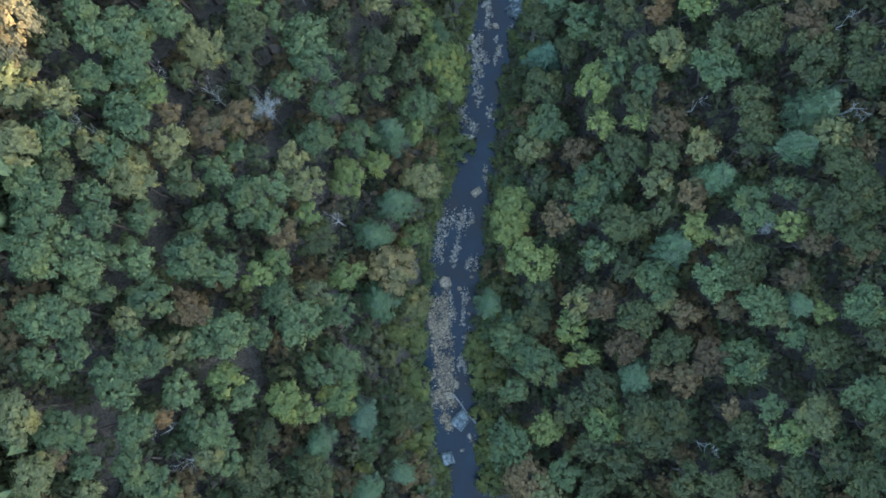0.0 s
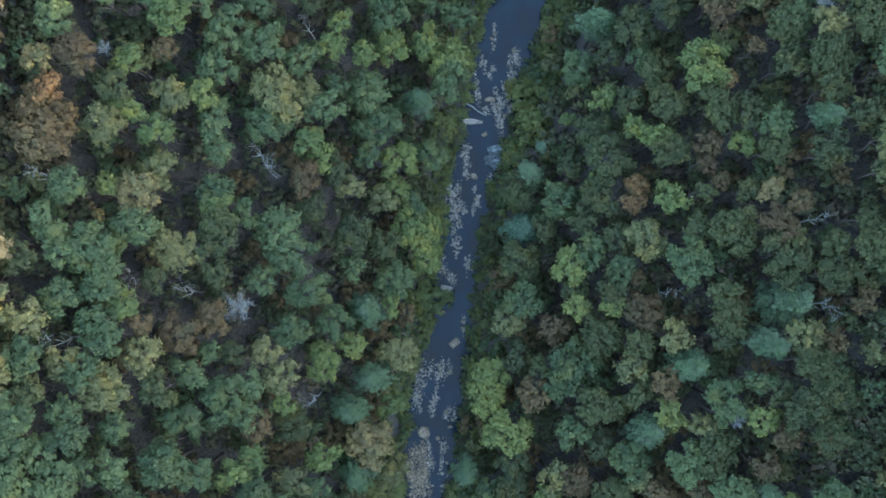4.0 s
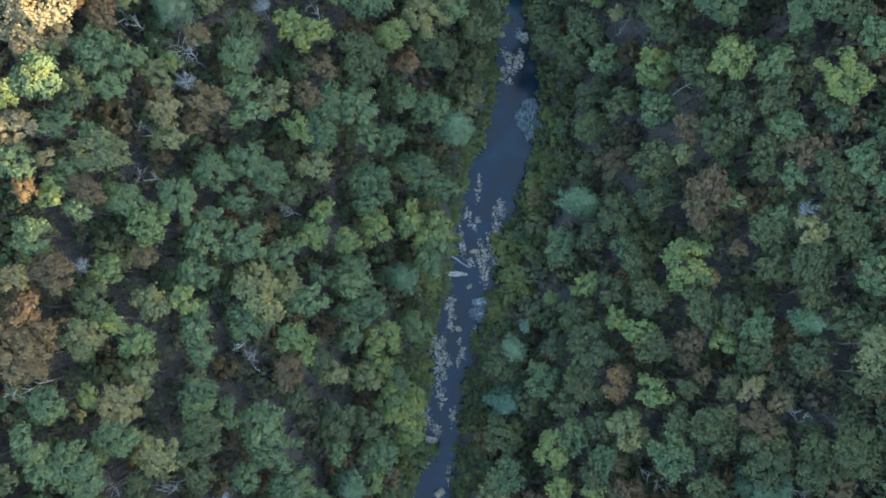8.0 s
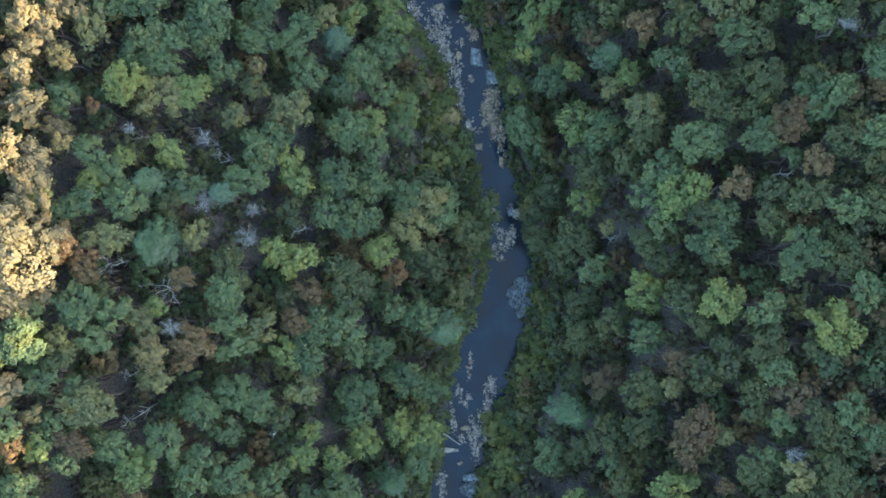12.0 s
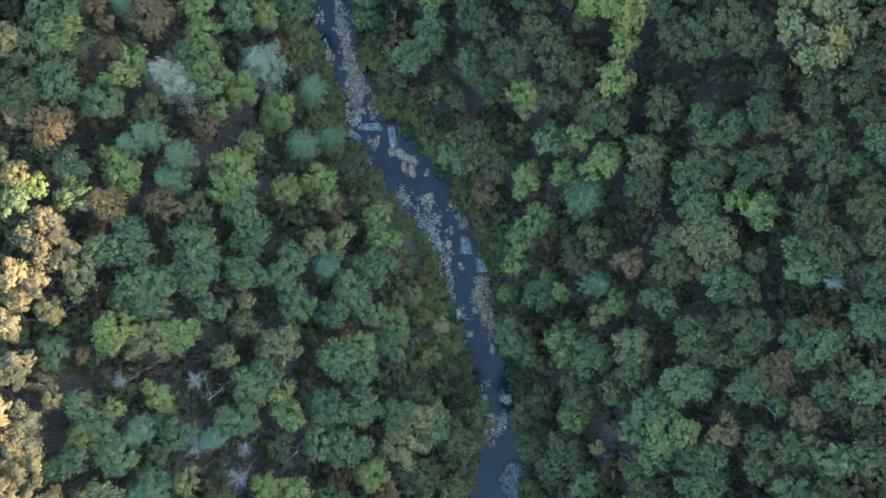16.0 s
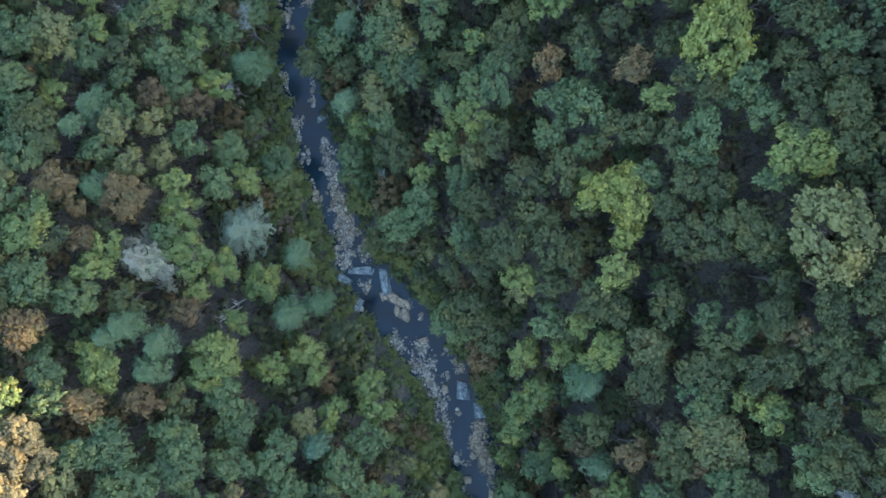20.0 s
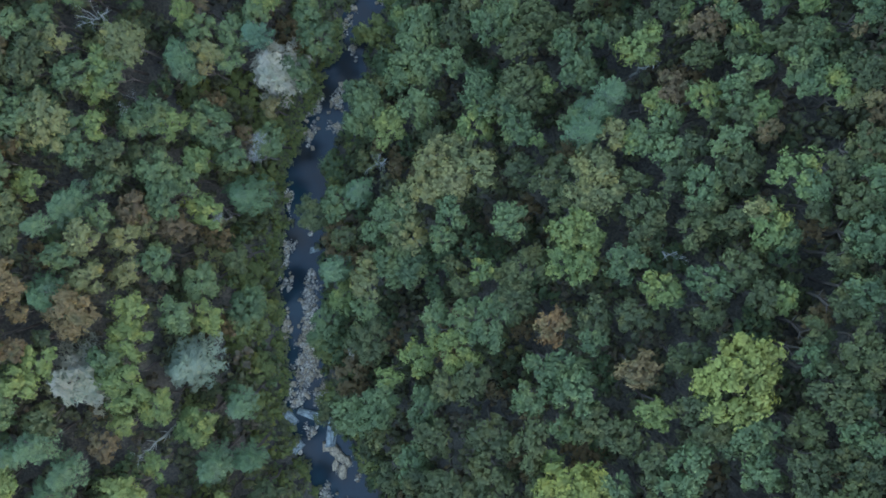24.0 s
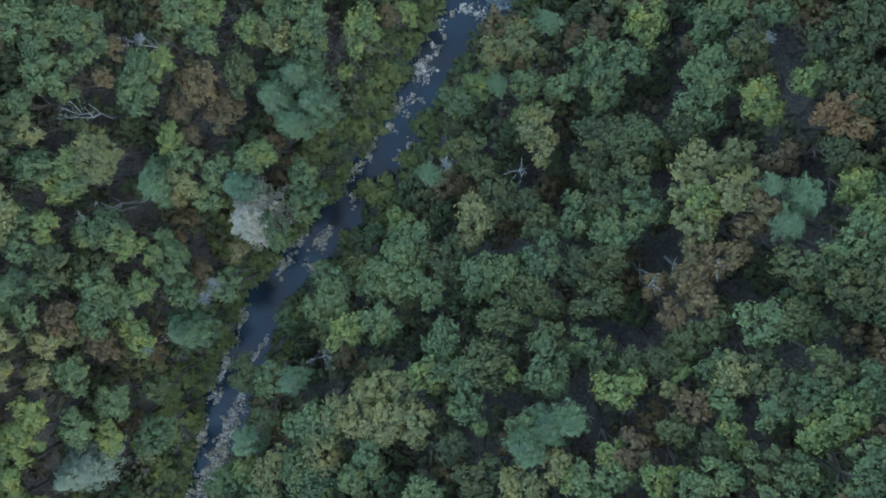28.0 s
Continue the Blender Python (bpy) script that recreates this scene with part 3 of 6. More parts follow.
grove("g", [
    (63.6, 98.2, 2.1), (67.7, 99.9, 2.1), (65, 100.8, 3), (52.6, 102, 3.7), (46.2, 105.2, 2.4), (54.1, 105.7, 2.9), (-5.1, 106.1, 3.7),
    (71.8, 107, 2.7), (-48.2, 107, 1.8), (-9.7, 107.2, 2.4), (10.2, 107.6, 3.3), (-44.9, 108.3, 2.4), (-38.8, 108.5, 2.9), (44.2, 109.9, 2.7),
    (3.4, 110.2, 3.1), (-31.2, 110.7, 2.8), (-2.3, 112, 3.2), (-41.4, 112, 2.9), (-22, 112.4, 3.2), (-7.8, 112.8, 3.5), (46.3, 113.5, 3.3),
    (64.1, 114.9, 1.6), (-44.6, 116.6, 2.4), (-20.2, 117, 3.1), (49.4, 117.6, 2.9), (51.8, 117.7, 3.3), (75.9, 117.9, 2.8), (59, 118, 2.9),
    (-2.2, 118.8, 2.7), (-17.7, 119.4, 2.4), (37.8, 120.5, 3.5)])
grove("g", [
    (-5.9, 121.1, 3.6), (25.5, 122.7, 3.5), (2.6, 123, 2.8), (67.7, 123.5, 3.3), (70.2, 124.4, 2.3), (-49.1, 124.5, 2.4), (75.6, 128.2, 2.9),
    (-6.8, 128.9, 2.7), (-1.2, 129.4, 3.1), (47.3, 130.9, 2.8), (-26.4, 131.1, 2.4), (-13.2, 131.2, 3), (-36.5, 131.6, 3.2),
    (30.2, 131.6, 3.3), (-4, 132.6, 3.4), (56, 133.9, 3.2), (-38.1, 134.4, 3.6), (-34, 135.1, 2.8), (-32.2, 136, 2.5), (-0.2, 136.3, 3.3),
    (-21.2, 136.4, 2.9), (-28.6, 136.8, 3.9), (-14, 137.1, 3.5), (67.3, 137.4, 3.1), (-43, 140.9, 2.5), (-27.9, 141.4, 3.7),
    (-37.8, 141.7, 3.8), (-20.3, 142.1, 3.3), (52.7, 146.3, 3.5), (-21.2, 146.8, 2.9), (-54.2, 148.8, 2.3)])
grove("g", [
    (-46.5, 149.1, 2.8), (73.3, 151.7, 1.7), (-46.2, 153.6, 2.9), (76.2, 154.8, 2.5), (15.5, 157.3, 3.3), (30.2, 157.6, 2.6), (57.1, 158.2, 2),
    (52.1, 159.4, 2.1), (-42.3, 164.6, 3.2), (-48.2, 167.9, 3.6), (17.8, 171.7, 2.8), (-30.3, 173.9, 2.1), (7.7, 174.2, 3.3), (10.8, 176.6, 3),
    (60, 178.9, 2.1), (11.3, 179.4, 2), (17.5, 180, 2.9), (-52.7, 180.2, 2.3), (43.6, 180.4, 2), (-23.1, 181.8, 2.7), (-1.7, 182.8, 2.1),
    (50.4, 183.3, 2.3), (-14.1, 184.1, 2.8), (36, 184.9, 2), (-13.9, 185.6, 2.5), (51, 185.9, 2.8), (-0.9, 186.5, 2.2), (30.9, 187, 2.4),
    (-21.4, 187.3, 2.9), (-49.9, 187.3, 3.3), (-40.1, 187.7, 2.2)])
grove("g", [
    (59.2, 187.9, 2.3), (-27.6, 189.7, 2.7), (36.1, 189.9, 2.8), (5.2, 190.9, 2), (54.7, 191.1, 2.1), (31.2, 191.8, 2.3), (34.6, 192.5, 3.1),
    (56.6, 192.8, 2.7), (-50.7, 193.3, 2.2), (15.5, 193.5, 2.1), (-36.5, 194.1, 1.8), (20, 195.2, 2.4), (23.1, 195.6, 3.2), (68.2, 196.3, 1.5),
    (66.1, 196.7, 1.8), (36.2, 197.7, 1.7), (-51.6, 198, 3.5), (-37.2, 199.1, 1.8), (-28.9, 199.1, 3.1), (6.8, 199.1, 2.3), (9.6, 199.2, 3.4),
    (65.6, 200.6, 1.1), (-26.9, 202.3, 2.2), (-41.8, 202.5, 2.3), (4, 202.7, 2.3), (-31, 203, 2.7), (59.7, 203.3, 1.9), (13.6, 204.6, 1.7),
    (-3.4, 205, 2.4), (-43.8, 205.3, 2.7), (-51.6, 205.4, 3.3)])
grove("g", [
    (44.6, 205.7, 1.3), (5.9, 205.9, 3.2), (-21.7, 207.8, 2.4), (14, 208.2, 2.2), (-35.9, 208.6, 2.3), (37.4, 208.8, 2.4), (47.3, 208.9, 2.3),
    (21.7, 209.6, 2.4), (-33.2, 211, 2.8), (-16.8, 211.1, 2.4), (-25.4, 211.6, 3.4), (63, 212.6, 2.4), (-45, 213.4, 2.8), (-39.1, 215.3, 1.8),
    (54.3, 216.7, 1.7), (-53.6, 218.3, 1.9), (61.5, 218.9, 2.4), (-2.6, 219.4, 3), (43.3, 220.1, 2.3), (-50.1, 220.3, 1.8), (-4.3, 221.8, 2.4),
    (-25.3, 221.8, 2.1), (20.1, 221.9, 2.4), (5, 222, 2.7), (-15.2, 223.1, 2.3), (55, 223.2, 1.7), (39.8, 223.6, 2.5), (35.6, 224.4, 2.4),
    (17, 224.5, 2.4), (26.9, 224.7, 1.9), (-30.6, 225.1, 2.3)])
grove("g", [
    (-47, 225.2, 2), (60.9, 225.4, 2.1), (-49.2, 225.4, 2.8), (-25.3, 226, 2.3), (13.3, 226.2, 2.9), (45, 226.3, 2.3), (1.1, 226.4, 2.6),
    (37.6, 227.5, 2), (3.2, 228.4, 3.5), (-52.2, 228.4, 2.4), (-13.5, 228.8, 2.5), (8.2, 229.5, 2.3), (-38, 229.5, 2.7), (-22.7, 229.7, 2.2),
    (-55.1, 229.7, 2.4), (26.1, 231.2, 2.1), (-50.9, 231.8, 2.6), (-15.6, 232.2, 2.1), (44.3, 232.3, 2), (2.2, 232.4, 3.5),
    (-38.7, 232.4, 2.9), (-47.1, 232.7, 2.9), (24, 233, 2.8), (50.9, 234.7, 1.7), (44.8, 234.9, 2.3), (12.4, 236, 3.1), (50.3, 236.6, 2.6),
    (26.9, 237, 1.9), (14.3, 238, 2.3), (-35.6, 240.6, 2.4), (50.8, 240.8, 2)])
grove("g", [
    (41.3, 241.5, 1.9), (-38.7, 241.9, 2.2), (17.2, 242.2, 2.6), (54.6, 244.1, 1.7), (45.3, 244.8, 2), (39.4, 244.9, 2.2), (53.6, 246.6, 2),
    (-24.2, 247, 2.3), (-29.2, 248.6, 1.6), (46.6, 248.8, 1.8), (17.5, 249.1, 2.6), (-25, 249.9, 2.7), (22.2, 250.2, 2.7), (39.4, 251.5, 2.7),
    (-3.3, 252.2, 2), (49.7, 252.6, 1.8), (23.7, 254.7, 2.4), (2.9, 258.8, 1.8), (7.1, 261.5, 1.9), (18.5, 261.5, 2.1), (41.5, 261.6, 2.6),
    (12, 263, 1.8), (41.2, 264.2, 2.3), (10.2, 264.3, 2.6), (7.6, 266.9, 2.7), (11.8, 267.9, 2.5), (21.4, 268.3, 2.8), (20, 271.2, 3),
    (16.8, 277, 2.7), (18, 278.6, 1.8), (22, 280.9, 2)])
# dark trees; eastern ones partly mid-green kinds darkened in place of shade
grove("d", [
    (28.6, -44.2, 2.6), (48.5, -43, 3), (43.4, -42.5, 2.7), (60.5, -40.7, 3), (32.4, -40.6, 2.8), (-21.4, -40.5, 3.1), (69.2, -40.5, 2.9),
    (-30.4, -39.1, 3.3), (53.9, -38.9, 2.6), (65.3, -38, 2.4), (27.6, -37.8, 2.8), (38, -35.4, 3.5), (-29, -33.5, 2.1), (52.2, -33.3, 2.6),
    (71.6, -32.1, 2.5), (35.9, -31.9, 4.1), (-6.7, -31.8, 3.7), (22.6, -31.5, 2.6), (41, -31.2, 2.9), (26.1, -29.5, 2.6), (28.5, -26.4, 3),
    (64.6, -19.4, 3.2), (40.6, -19.3, 3.2), (71.2, -17.4, 2.5), (17.5, -13.9, 3.2), (34.9, -13.8, 3.5), (17.5, -8.9, 2.9), (33, -4.8, 2.6),
    (51.6, -4.3, 3.3), (-40.3, -1.8, 2.5), (68.2, -1.1, 2.9)])
grove("d", [
    (-21.5, -0, 3.1), (31.9, 2.6, 3.6), (64, 4, 3.5), (69.5, 5.2, 2.1), (39.1, 5.5, 2.7), (60.6, 6, 2.5), (67.4, 7.5, 2.9), (-39.9, 7.9, 2.8),
    (-56.2, 8.6, 2.3), (22.4, 8.7, 2), (65, 10.8, 3.2), (18.6, 11, 2.8), (-30.5, 13.3, 2.1), (38.4, 13.8, 2.5), (51.9, 14.9, 2.1),
    (32.5, 15.1, 3.4), (52.5, 18.4, 3), (51.6, 22.6, 2.6), (34.1, 23.5, 2.7), (28.3, 23.5, 2.2), (-41.1, 25, 2), (67.5, 25.6, 2.9),
    (-32.1, 26, 2.1), (19.1, 28.5, 3.8), (-59.1, 28.8, 2.7), (61.1, 28.8, 4.1), (73.5, 30, 3.4), (-31.7, 30.7, 2.7), (67.5, 30.7, 2.1),
    (-6.2, 31.3, 2.8), (35, 31.6, 2.5)])
grove("d", [
    (-10.9, 32.8, 3.4), (52.1, 32.9, 3.4), (47.1, 33, 2.6), (71.4, 34, 1.5), (-31, 34.1, 2.9), (23.5, 34.4, 2.3), (29.4, 35.2, 2.5),
    (-17.3, 37.5, 2.2), (31.6, 39.2, 3.1), (48.3, 39.3, 1.5), (55.1, 39.6, 2), (18.9, 41.6, 3.3), (74.8, 41.6, 2.7), (-13.8, 43.9, 2.5),
    (27.8, 45, 2.4), (65.8, 45, 2.8), (33.1, 45.6, 3.9), (57.9, 45.9, 2.3), (42.6, 46, 2.9), (70.7, 50.8, 2.7), (31.9, 51.2, 3.2),
    (54.6, 51.6, 2.3), (50.2, 52.8, 3.2), (42.5, 54.5, 3.1), (66.5, 54.8, 2.3), (-46.5, 55.2, 2.7), (36.8, 55.2, 2.5), (60, 59.3, 2.6),
    (65.4, 59.5, 3.4), (40.4, 60.1, 2.4), (70.6, 64.8, 2.9)])
grove("d", [
    (59.9, 64.9, 3.4), (34.6, 65.1, 2.5), (68.8, 67.3, 2.1), (38.3, 69, 3.3), (71.6, 70.7, 2.2), (43.7, 71.1, 3.4), (-17.5, 72.5, 1.9),
    (68.5, 73.4, 3), (59.1, 74.8, 2), (43.6, 77.2, 3.6), (34.3, 77.8, 1.8), (59.4, 78.3, 2), (52.2, 80.8, 2.8), (54.5, 83.8, 2.8),
    (34.5, 84.5, 3), (67.4, 85.5, 1.9), (59.9, 86, 2.7), (-47.7, 86.6, 2.9), (39.4, 87.7, 2.5), (51.1, 88.4, 1.8), (35.4, 91, 3.1),
    (49.3, 92.5, 2.8), (-16.6, 92.8, 1.7), (-42.5, 94.8, 1.7), (-5.6, 95.3, 4), (-24.1, 97.9, 3.2), (46.6, 98.4, 2.1), (7.1, 98.8, 3.5),
    (32.2, 99.2, 3.2), (72, 99.4, 3), (28.7, 102.1, 3.1)])
grove("d", [
    (44.3, 102.2, 3), (33.8, 102.7, 3.9), (14.4, 104.2, 3.1), (60.7, 105.1, 2.3), (50.9, 105.9, 2.1), (-15.1, 107, 2.2), (76.5, 107.2, 2.7),
    (27.4, 107.9, 2.9), (-33.5, 108.5, 2), (65.4, 108.5, 2.7), (18.8, 108.5, 2.7), (61.6, 109.1, 2.6), (30.1, 111.2, 2.9), (7.4, 112.4, 2.8),
    (36.3, 114, 3.4), (75.6, 114.2, 2.3), (41.1, 115.1, 2.8), (70.8, 117.5, 2.7), (43.2, 119.5, 2.9), (57, 122.2, 2.5), (59.4, 123.1, 2.3),
    (33.7, 123.7, 2.7), (24.4, 124.7, 2.7), (52, 124.8, 3.4), (54.5, 125.7, 2.4), (59.9, 126.9, 2.9), (67.1, 127, 2), (57.6, 127.7, 2.2),
    (-21.3, 128, 2.2), (59.4, 132.9, 2.1), (76.5, 134, 2.7)])
grove("d", [
    (48.8, 136.5, 2.9), (60.9, 137.4, 1.7), (35.3, 138.9, 2.8), (69.4, 139.2, 3.5), (48, 140.1, 2.8), (77.1, 140.8, 2.7), (37.7, 140.9, 2.6),
    (67.3, 145.1, 2.8), (75.5, 145.8, 3), (-29, 147, 2.7), (44.5, 149.1, 2.9), (52.6, 151.5, 3.5), (70, 151.8, 3), (60.2, 152.1, 3.4),
    (55.2, 152.4, 2.4), (62.6, 152.9, 2.5), (-4.3, 154.8, 2.6), (66.9, 155.2, 2.6), (54.2, 155.8, 2.4), (21.3, 155.9, 3.6), (69.8, 155.9, 2.7),
    (33.6, 156.9, 1.8), (18.4, 158.9, 4.1), (74.3, 158.9, 2.5), (60.5, 159.6, 2.9), (40.1, 160, 2.4), (67.9, 161.7, 3), (37.5, 161.8, 3.4),
    (46.7, 161.8, 2.7), (71.4, 162.3, 2.1), (-36.1, 163.9, 2.4)])
grove("d", [
    (67.7, 164.1, 2.4), (30.7, 164.1, 2.3), (61.9, 164.5, 2.1), (-53.4, 165.3, 2.9), (73, 166, 2.2), (15.3, 166.3, 2), (20.2, 167.9, 3.1),
    (33.2, 168.3, 2.3), (30.6, 170.2, 2.8), (58.6, 170.4, 2.6), (23.7, 170.8, 3.3), (47.8, 171.3, 2.5), (52.3, 171.6, 3.4), (4.5, 171.9, 2.8),
    (56.1, 172.9, 2.9), (-54.2, 173.3, 2.8), (-45.6, 173.7, 2.6), (28.9, 174.7, 2.8), (-39.2, 175.2, 1.4), (46.3, 175.7, 2.2),
    (35.5, 175.8, 1.8), (73.6, 175.9, 2.2), (19.3, 177, 2.6), (52.3, 178.2, 2.9), (48.5, 179.1, 2.2), (27.3, 180.3, 2.8), (32.4, 181, 2.8),
    (68.7, 183.7, 2.8), (63.2, 184.8, 2.2), (47.2, 185.1, 2.6), (7, 185.9, 3.1)])
grove("d", [
    (43.3, 186.6, 2.2), (39.7, 186.7, 2.7), (22.3, 186.9, 2.4), (63.3, 188.3, 2.1), (67.6, 188.6, 3.1), (62.4, 191, 2.3), (-48.1, 191, 3.9),
    (-17.2, 192, 2), (68.3, 192.7, 2.1), (51.2, 192.9, 3.1), (65.7, 193.7, 2.1), (61.9, 195, 2.2), (47, 198.4, 1.9), (18.2, 198.9, 1.7),
    (63.7, 199.2, 2), (25.2, 199.5, 3.1), (48.6, 199.8, 1.5), (36.1, 200.1, 2.5), (-1.1, 200.2, 1.7), (61.8, 201.4, 2.5), (39.9, 202.1, 2),
    (-6.7, 202.2, 2.9), (-37.1, 203.5, 2.6), (-33.4, 203.6, 2.9), (25.6, 203.6, 3.2), (64.6, 204.3, 2), (48.5, 204.9, 1.9), (59.6, 206.6, 1.8),
    (63.5, 206.6, 2.1), (53, 208.6, 1.9), (61.3, 210.7, 1.8)])
grove("d", [
    (50.4, 211.4, 2.5), (38.7, 212.1, 2.2), (-50.6, 212.5, 2.6), (27.4, 214.3, 2.1), (44.1, 214.5, 2.2), (38.6, 215.1, 2.5), (60.3, 215.8, 2),
    (-50.1, 216.1, 2.5), (26.1, 216.3, 2.7), (21.5, 216.7, 2.1), (48, 217, 1.9), (8.8, 217.7, 1.9), (44.5, 218.2, 2.2), (36.3, 219, 1.6),
    (40.6, 220.8, 2.3), (56.3, 220.8, 1.8), (59.6, 222.4, 2.1), (46.4, 223, 2.2), (48.1, 224.2, 1.6), (41.6, 224.8, 1.7), (57.4, 226.5, 2.4),
    (18.7, 227.2, 3.5), (58.9, 228.9, 2.1), (42.9, 229.4, 1.9), (46.7, 229.5, 2.5), (17, 233.4, 2.6), (7.7, 234.4, 2.6), (22.8, 235.4, 2.1),
    (39.4, 236.1, 2), (29.9, 236.7, 2.3), (56.8, 237.1, 1.9)])
grove("d", [
    (43, 237.5, 1.7), (19.1, 237.9, 2.9), (54.5, 238.1, 1.4), (32.2, 238.6, 2), (-28.8, 239.4, 2.3), (48.8, 239.8, 2.6), (34.2, 241.3, 1.9),
    (24.7, 242.1, 2.6), (22.4, 244.4, 3), (35.5, 244.7, 2.3), (8.2, 245, 2.3), (14.9, 245.5, 2.2), (11.6, 246.6, 2), (4.3, 246.7, 2),
    (44.8, 247, 2.4), (47.2, 247, 1.8), (23.7, 247.1, 1.9), (41.4, 247.7, 1.9), (36.6, 248.1, 1.9), (1.3, 248.2, 2.3), (45.9, 251.4, 2.3),
    (19, 252.8, 2.5), (41.1, 253.7, 1.9), (43.6, 254.3, 1.5), (16, 254.8, 2.3), (20.4, 256.3, 2.7), (14.2, 258.6, 2.7), (39.3, 259, 2.7),
    (43.2, 259.3, 2.1), (17.3, 259.9, 2.9), (44.7, 262, 2.3)])
grove("d", [
    (21.8, 265.3, 2.3), (-0.4, 266.1, 1.6), (22.6, 270.6, 2), (35.7, 270.9, 2), (21.7, 276.2, 2.1), (34.1, 277.7, 2.4), (31.2, 278.8, 2.2),
    (28.7, 280.9, 2.5), (29.7, 283.5, 2.6)])
grove("l", [
    (19.6, -34.8, 3.1), (58.7, -33.9, 3.3), (29.4, -33.3, 3.5), (-23.2, -29.8, 2.6), (-4.1, -27.8, 1.7), (-26.4, -27.6, 3), (-18, -27.4, 3.4),
    (-34.8, -23.5, 2.7), (25.6, -21.1, 2.6), (23.5, -15.9, 2.6), (63.8, -13.3, 1.7), (-30.5, -7.1, 2.4), (-17.1, -6.7, 2.7),
    (-27.3, -4.2, 2.1), (16.5, -3.5, 4.3), (-5.6, 1, 2.4), (58.2, 1.2, 2.4), (43.7, 1.7, 2.5), (12.5, 2.8, 3.4), (-22.7, 4.2, 1.9),
    (13.5, 7.2, 3.1), (-16.3, 10.9, 2.9), (-11.2, 13.5, 2.3), (28.5, 20.1, 2.3), (-4.8, 20.5, 2.1), (34.2, 20.7, 2.2), (-44.3, 21.3, 2.4),
    (27.4, 27.4, 3.4), (1.6, 28.9, 2.9), (0.3, 32.1, 2.3), (-1.6, 34.2, 2.9)])
grove("l", [
    (1.5, 34.8, 3.1), (-31.5, 37, 2.2), (42.7, 38.1, 2.6), (-47.4, 39.7, 1.7), (-3.9, 41.5, 2.3), (31.5, 42.1, 1.8), (-15.9, 45.7, 2.3),
    (53.9, 46.9, 2), (-3.5, 47, 3.2), (-40.2, 48.3, 2.4), (-17.6, 48.3, 2.4), (40.8, 48.3, 2.4), (37.5, 50.4, 1.9), (-44, 51.5, 2.2),
    (27.4, 53.9, 1.3), (-33.8, 55.1, 2.3), (33.1, 56.7, 2.2), (-44.5, 59.4, 2.2), (47.6, 59.9, 3.9), (-8.9, 64.4, 2), (-14.3, 65.2, 2.4),
    (-4.2, 65.9, 2.6), (5.9, 66.3, 3.8), (-38.2, 66.4, 2.7), (-38.6, 68, 2.2), (-4.2, 68.2, 2.3), (1.7, 68.4, 2.6), (-12.5, 69.3, 1.9),
    (-51.3, 71.3, 2.1), (-16.8, 83.2, 2.4), (-56.6, 85.6, 2.1)])
grove("l", [
    (70.2, 88.2, 3.6), (-34.7, 92.1, 1.5), (54, 92.4, 3.4), (44.3, 93.3, 3.5), (-14.2, 99, 2.8), (-0.9, 100.5, 2.9), (-17.8, 100.6, 2.4),
    (-50.7, 109.2, 1.9), (47.7, 109.2, 3.8), (35.6, 109.4, 2.6), (50.2, 110.3, 2), (-44.6, 111.4, 2.2), (-14.2, 112.5, 2.4),
    (-40.1, 115.6, 1.6), (-15.8, 116.5, 2.7), (-33.8, 116.7, 2.5), (34.5, 121.9, 3.8), (-2.7, 122.7, 2.7), (3.6, 125.8, 2.6),
    (-30.7, 126.7, 2.9), (-40.5, 127.4, 3.3), (41.7, 129.9, 2.1), (24.1, 131.1, 1.5), (32.9, 131.7, 1.6), (25.4, 137.5, 2.5),
    (1.8, 141.2, 2.8), (-5.9, 141.5, 2.5), (26.3, 141.8, 2.8), (29.1, 144.8, 2.5), (61.4, 145.2, 2.7), (0.8, 145.9, 2.4)])
grove("l", [
    (58.4, 147, 1.9), (-8, 149.6, 2), (-14.8, 150.6, 2.3), (-23.9, 150.7, 2.9), (-51.7, 151, 1.9), (27, 151.8, 2.7), (-9.9, 152.6, 2.7),
    (33.1, 152.9, 2.4), (-39.6, 153.6, 3.5), (38.7, 153.9, 3.1), (-22.2, 154, 3.5), (35.2, 158.1, 2), (-20.2, 158.8, 1.9), (-25.8, 163.9, 1.9),
    (-16.7, 164.9, 3.3), (26.4, 165.4, 2.5), (39.5, 166.5, 2.7), (-22.2, 167.9, 2.9), (-40.3, 168.8, 2.5), (-27.5, 170.8, 3.5),
    (-39, 171.4, 2.7), (-47.9, 175.4, 3.6), (-28.6, 176.8, 3), (35.8, 180.1, 1.6), (-28.9, 181.9, 2.6), (11.3, 181.9, 1.7),
    (-18.6, 182.3, 2.4), (61.6, 182.6, 3.2), (15.2, 186.4, 2.5), (19.8, 190.2, 2.9), (16.7, 190.5, 1.5)])
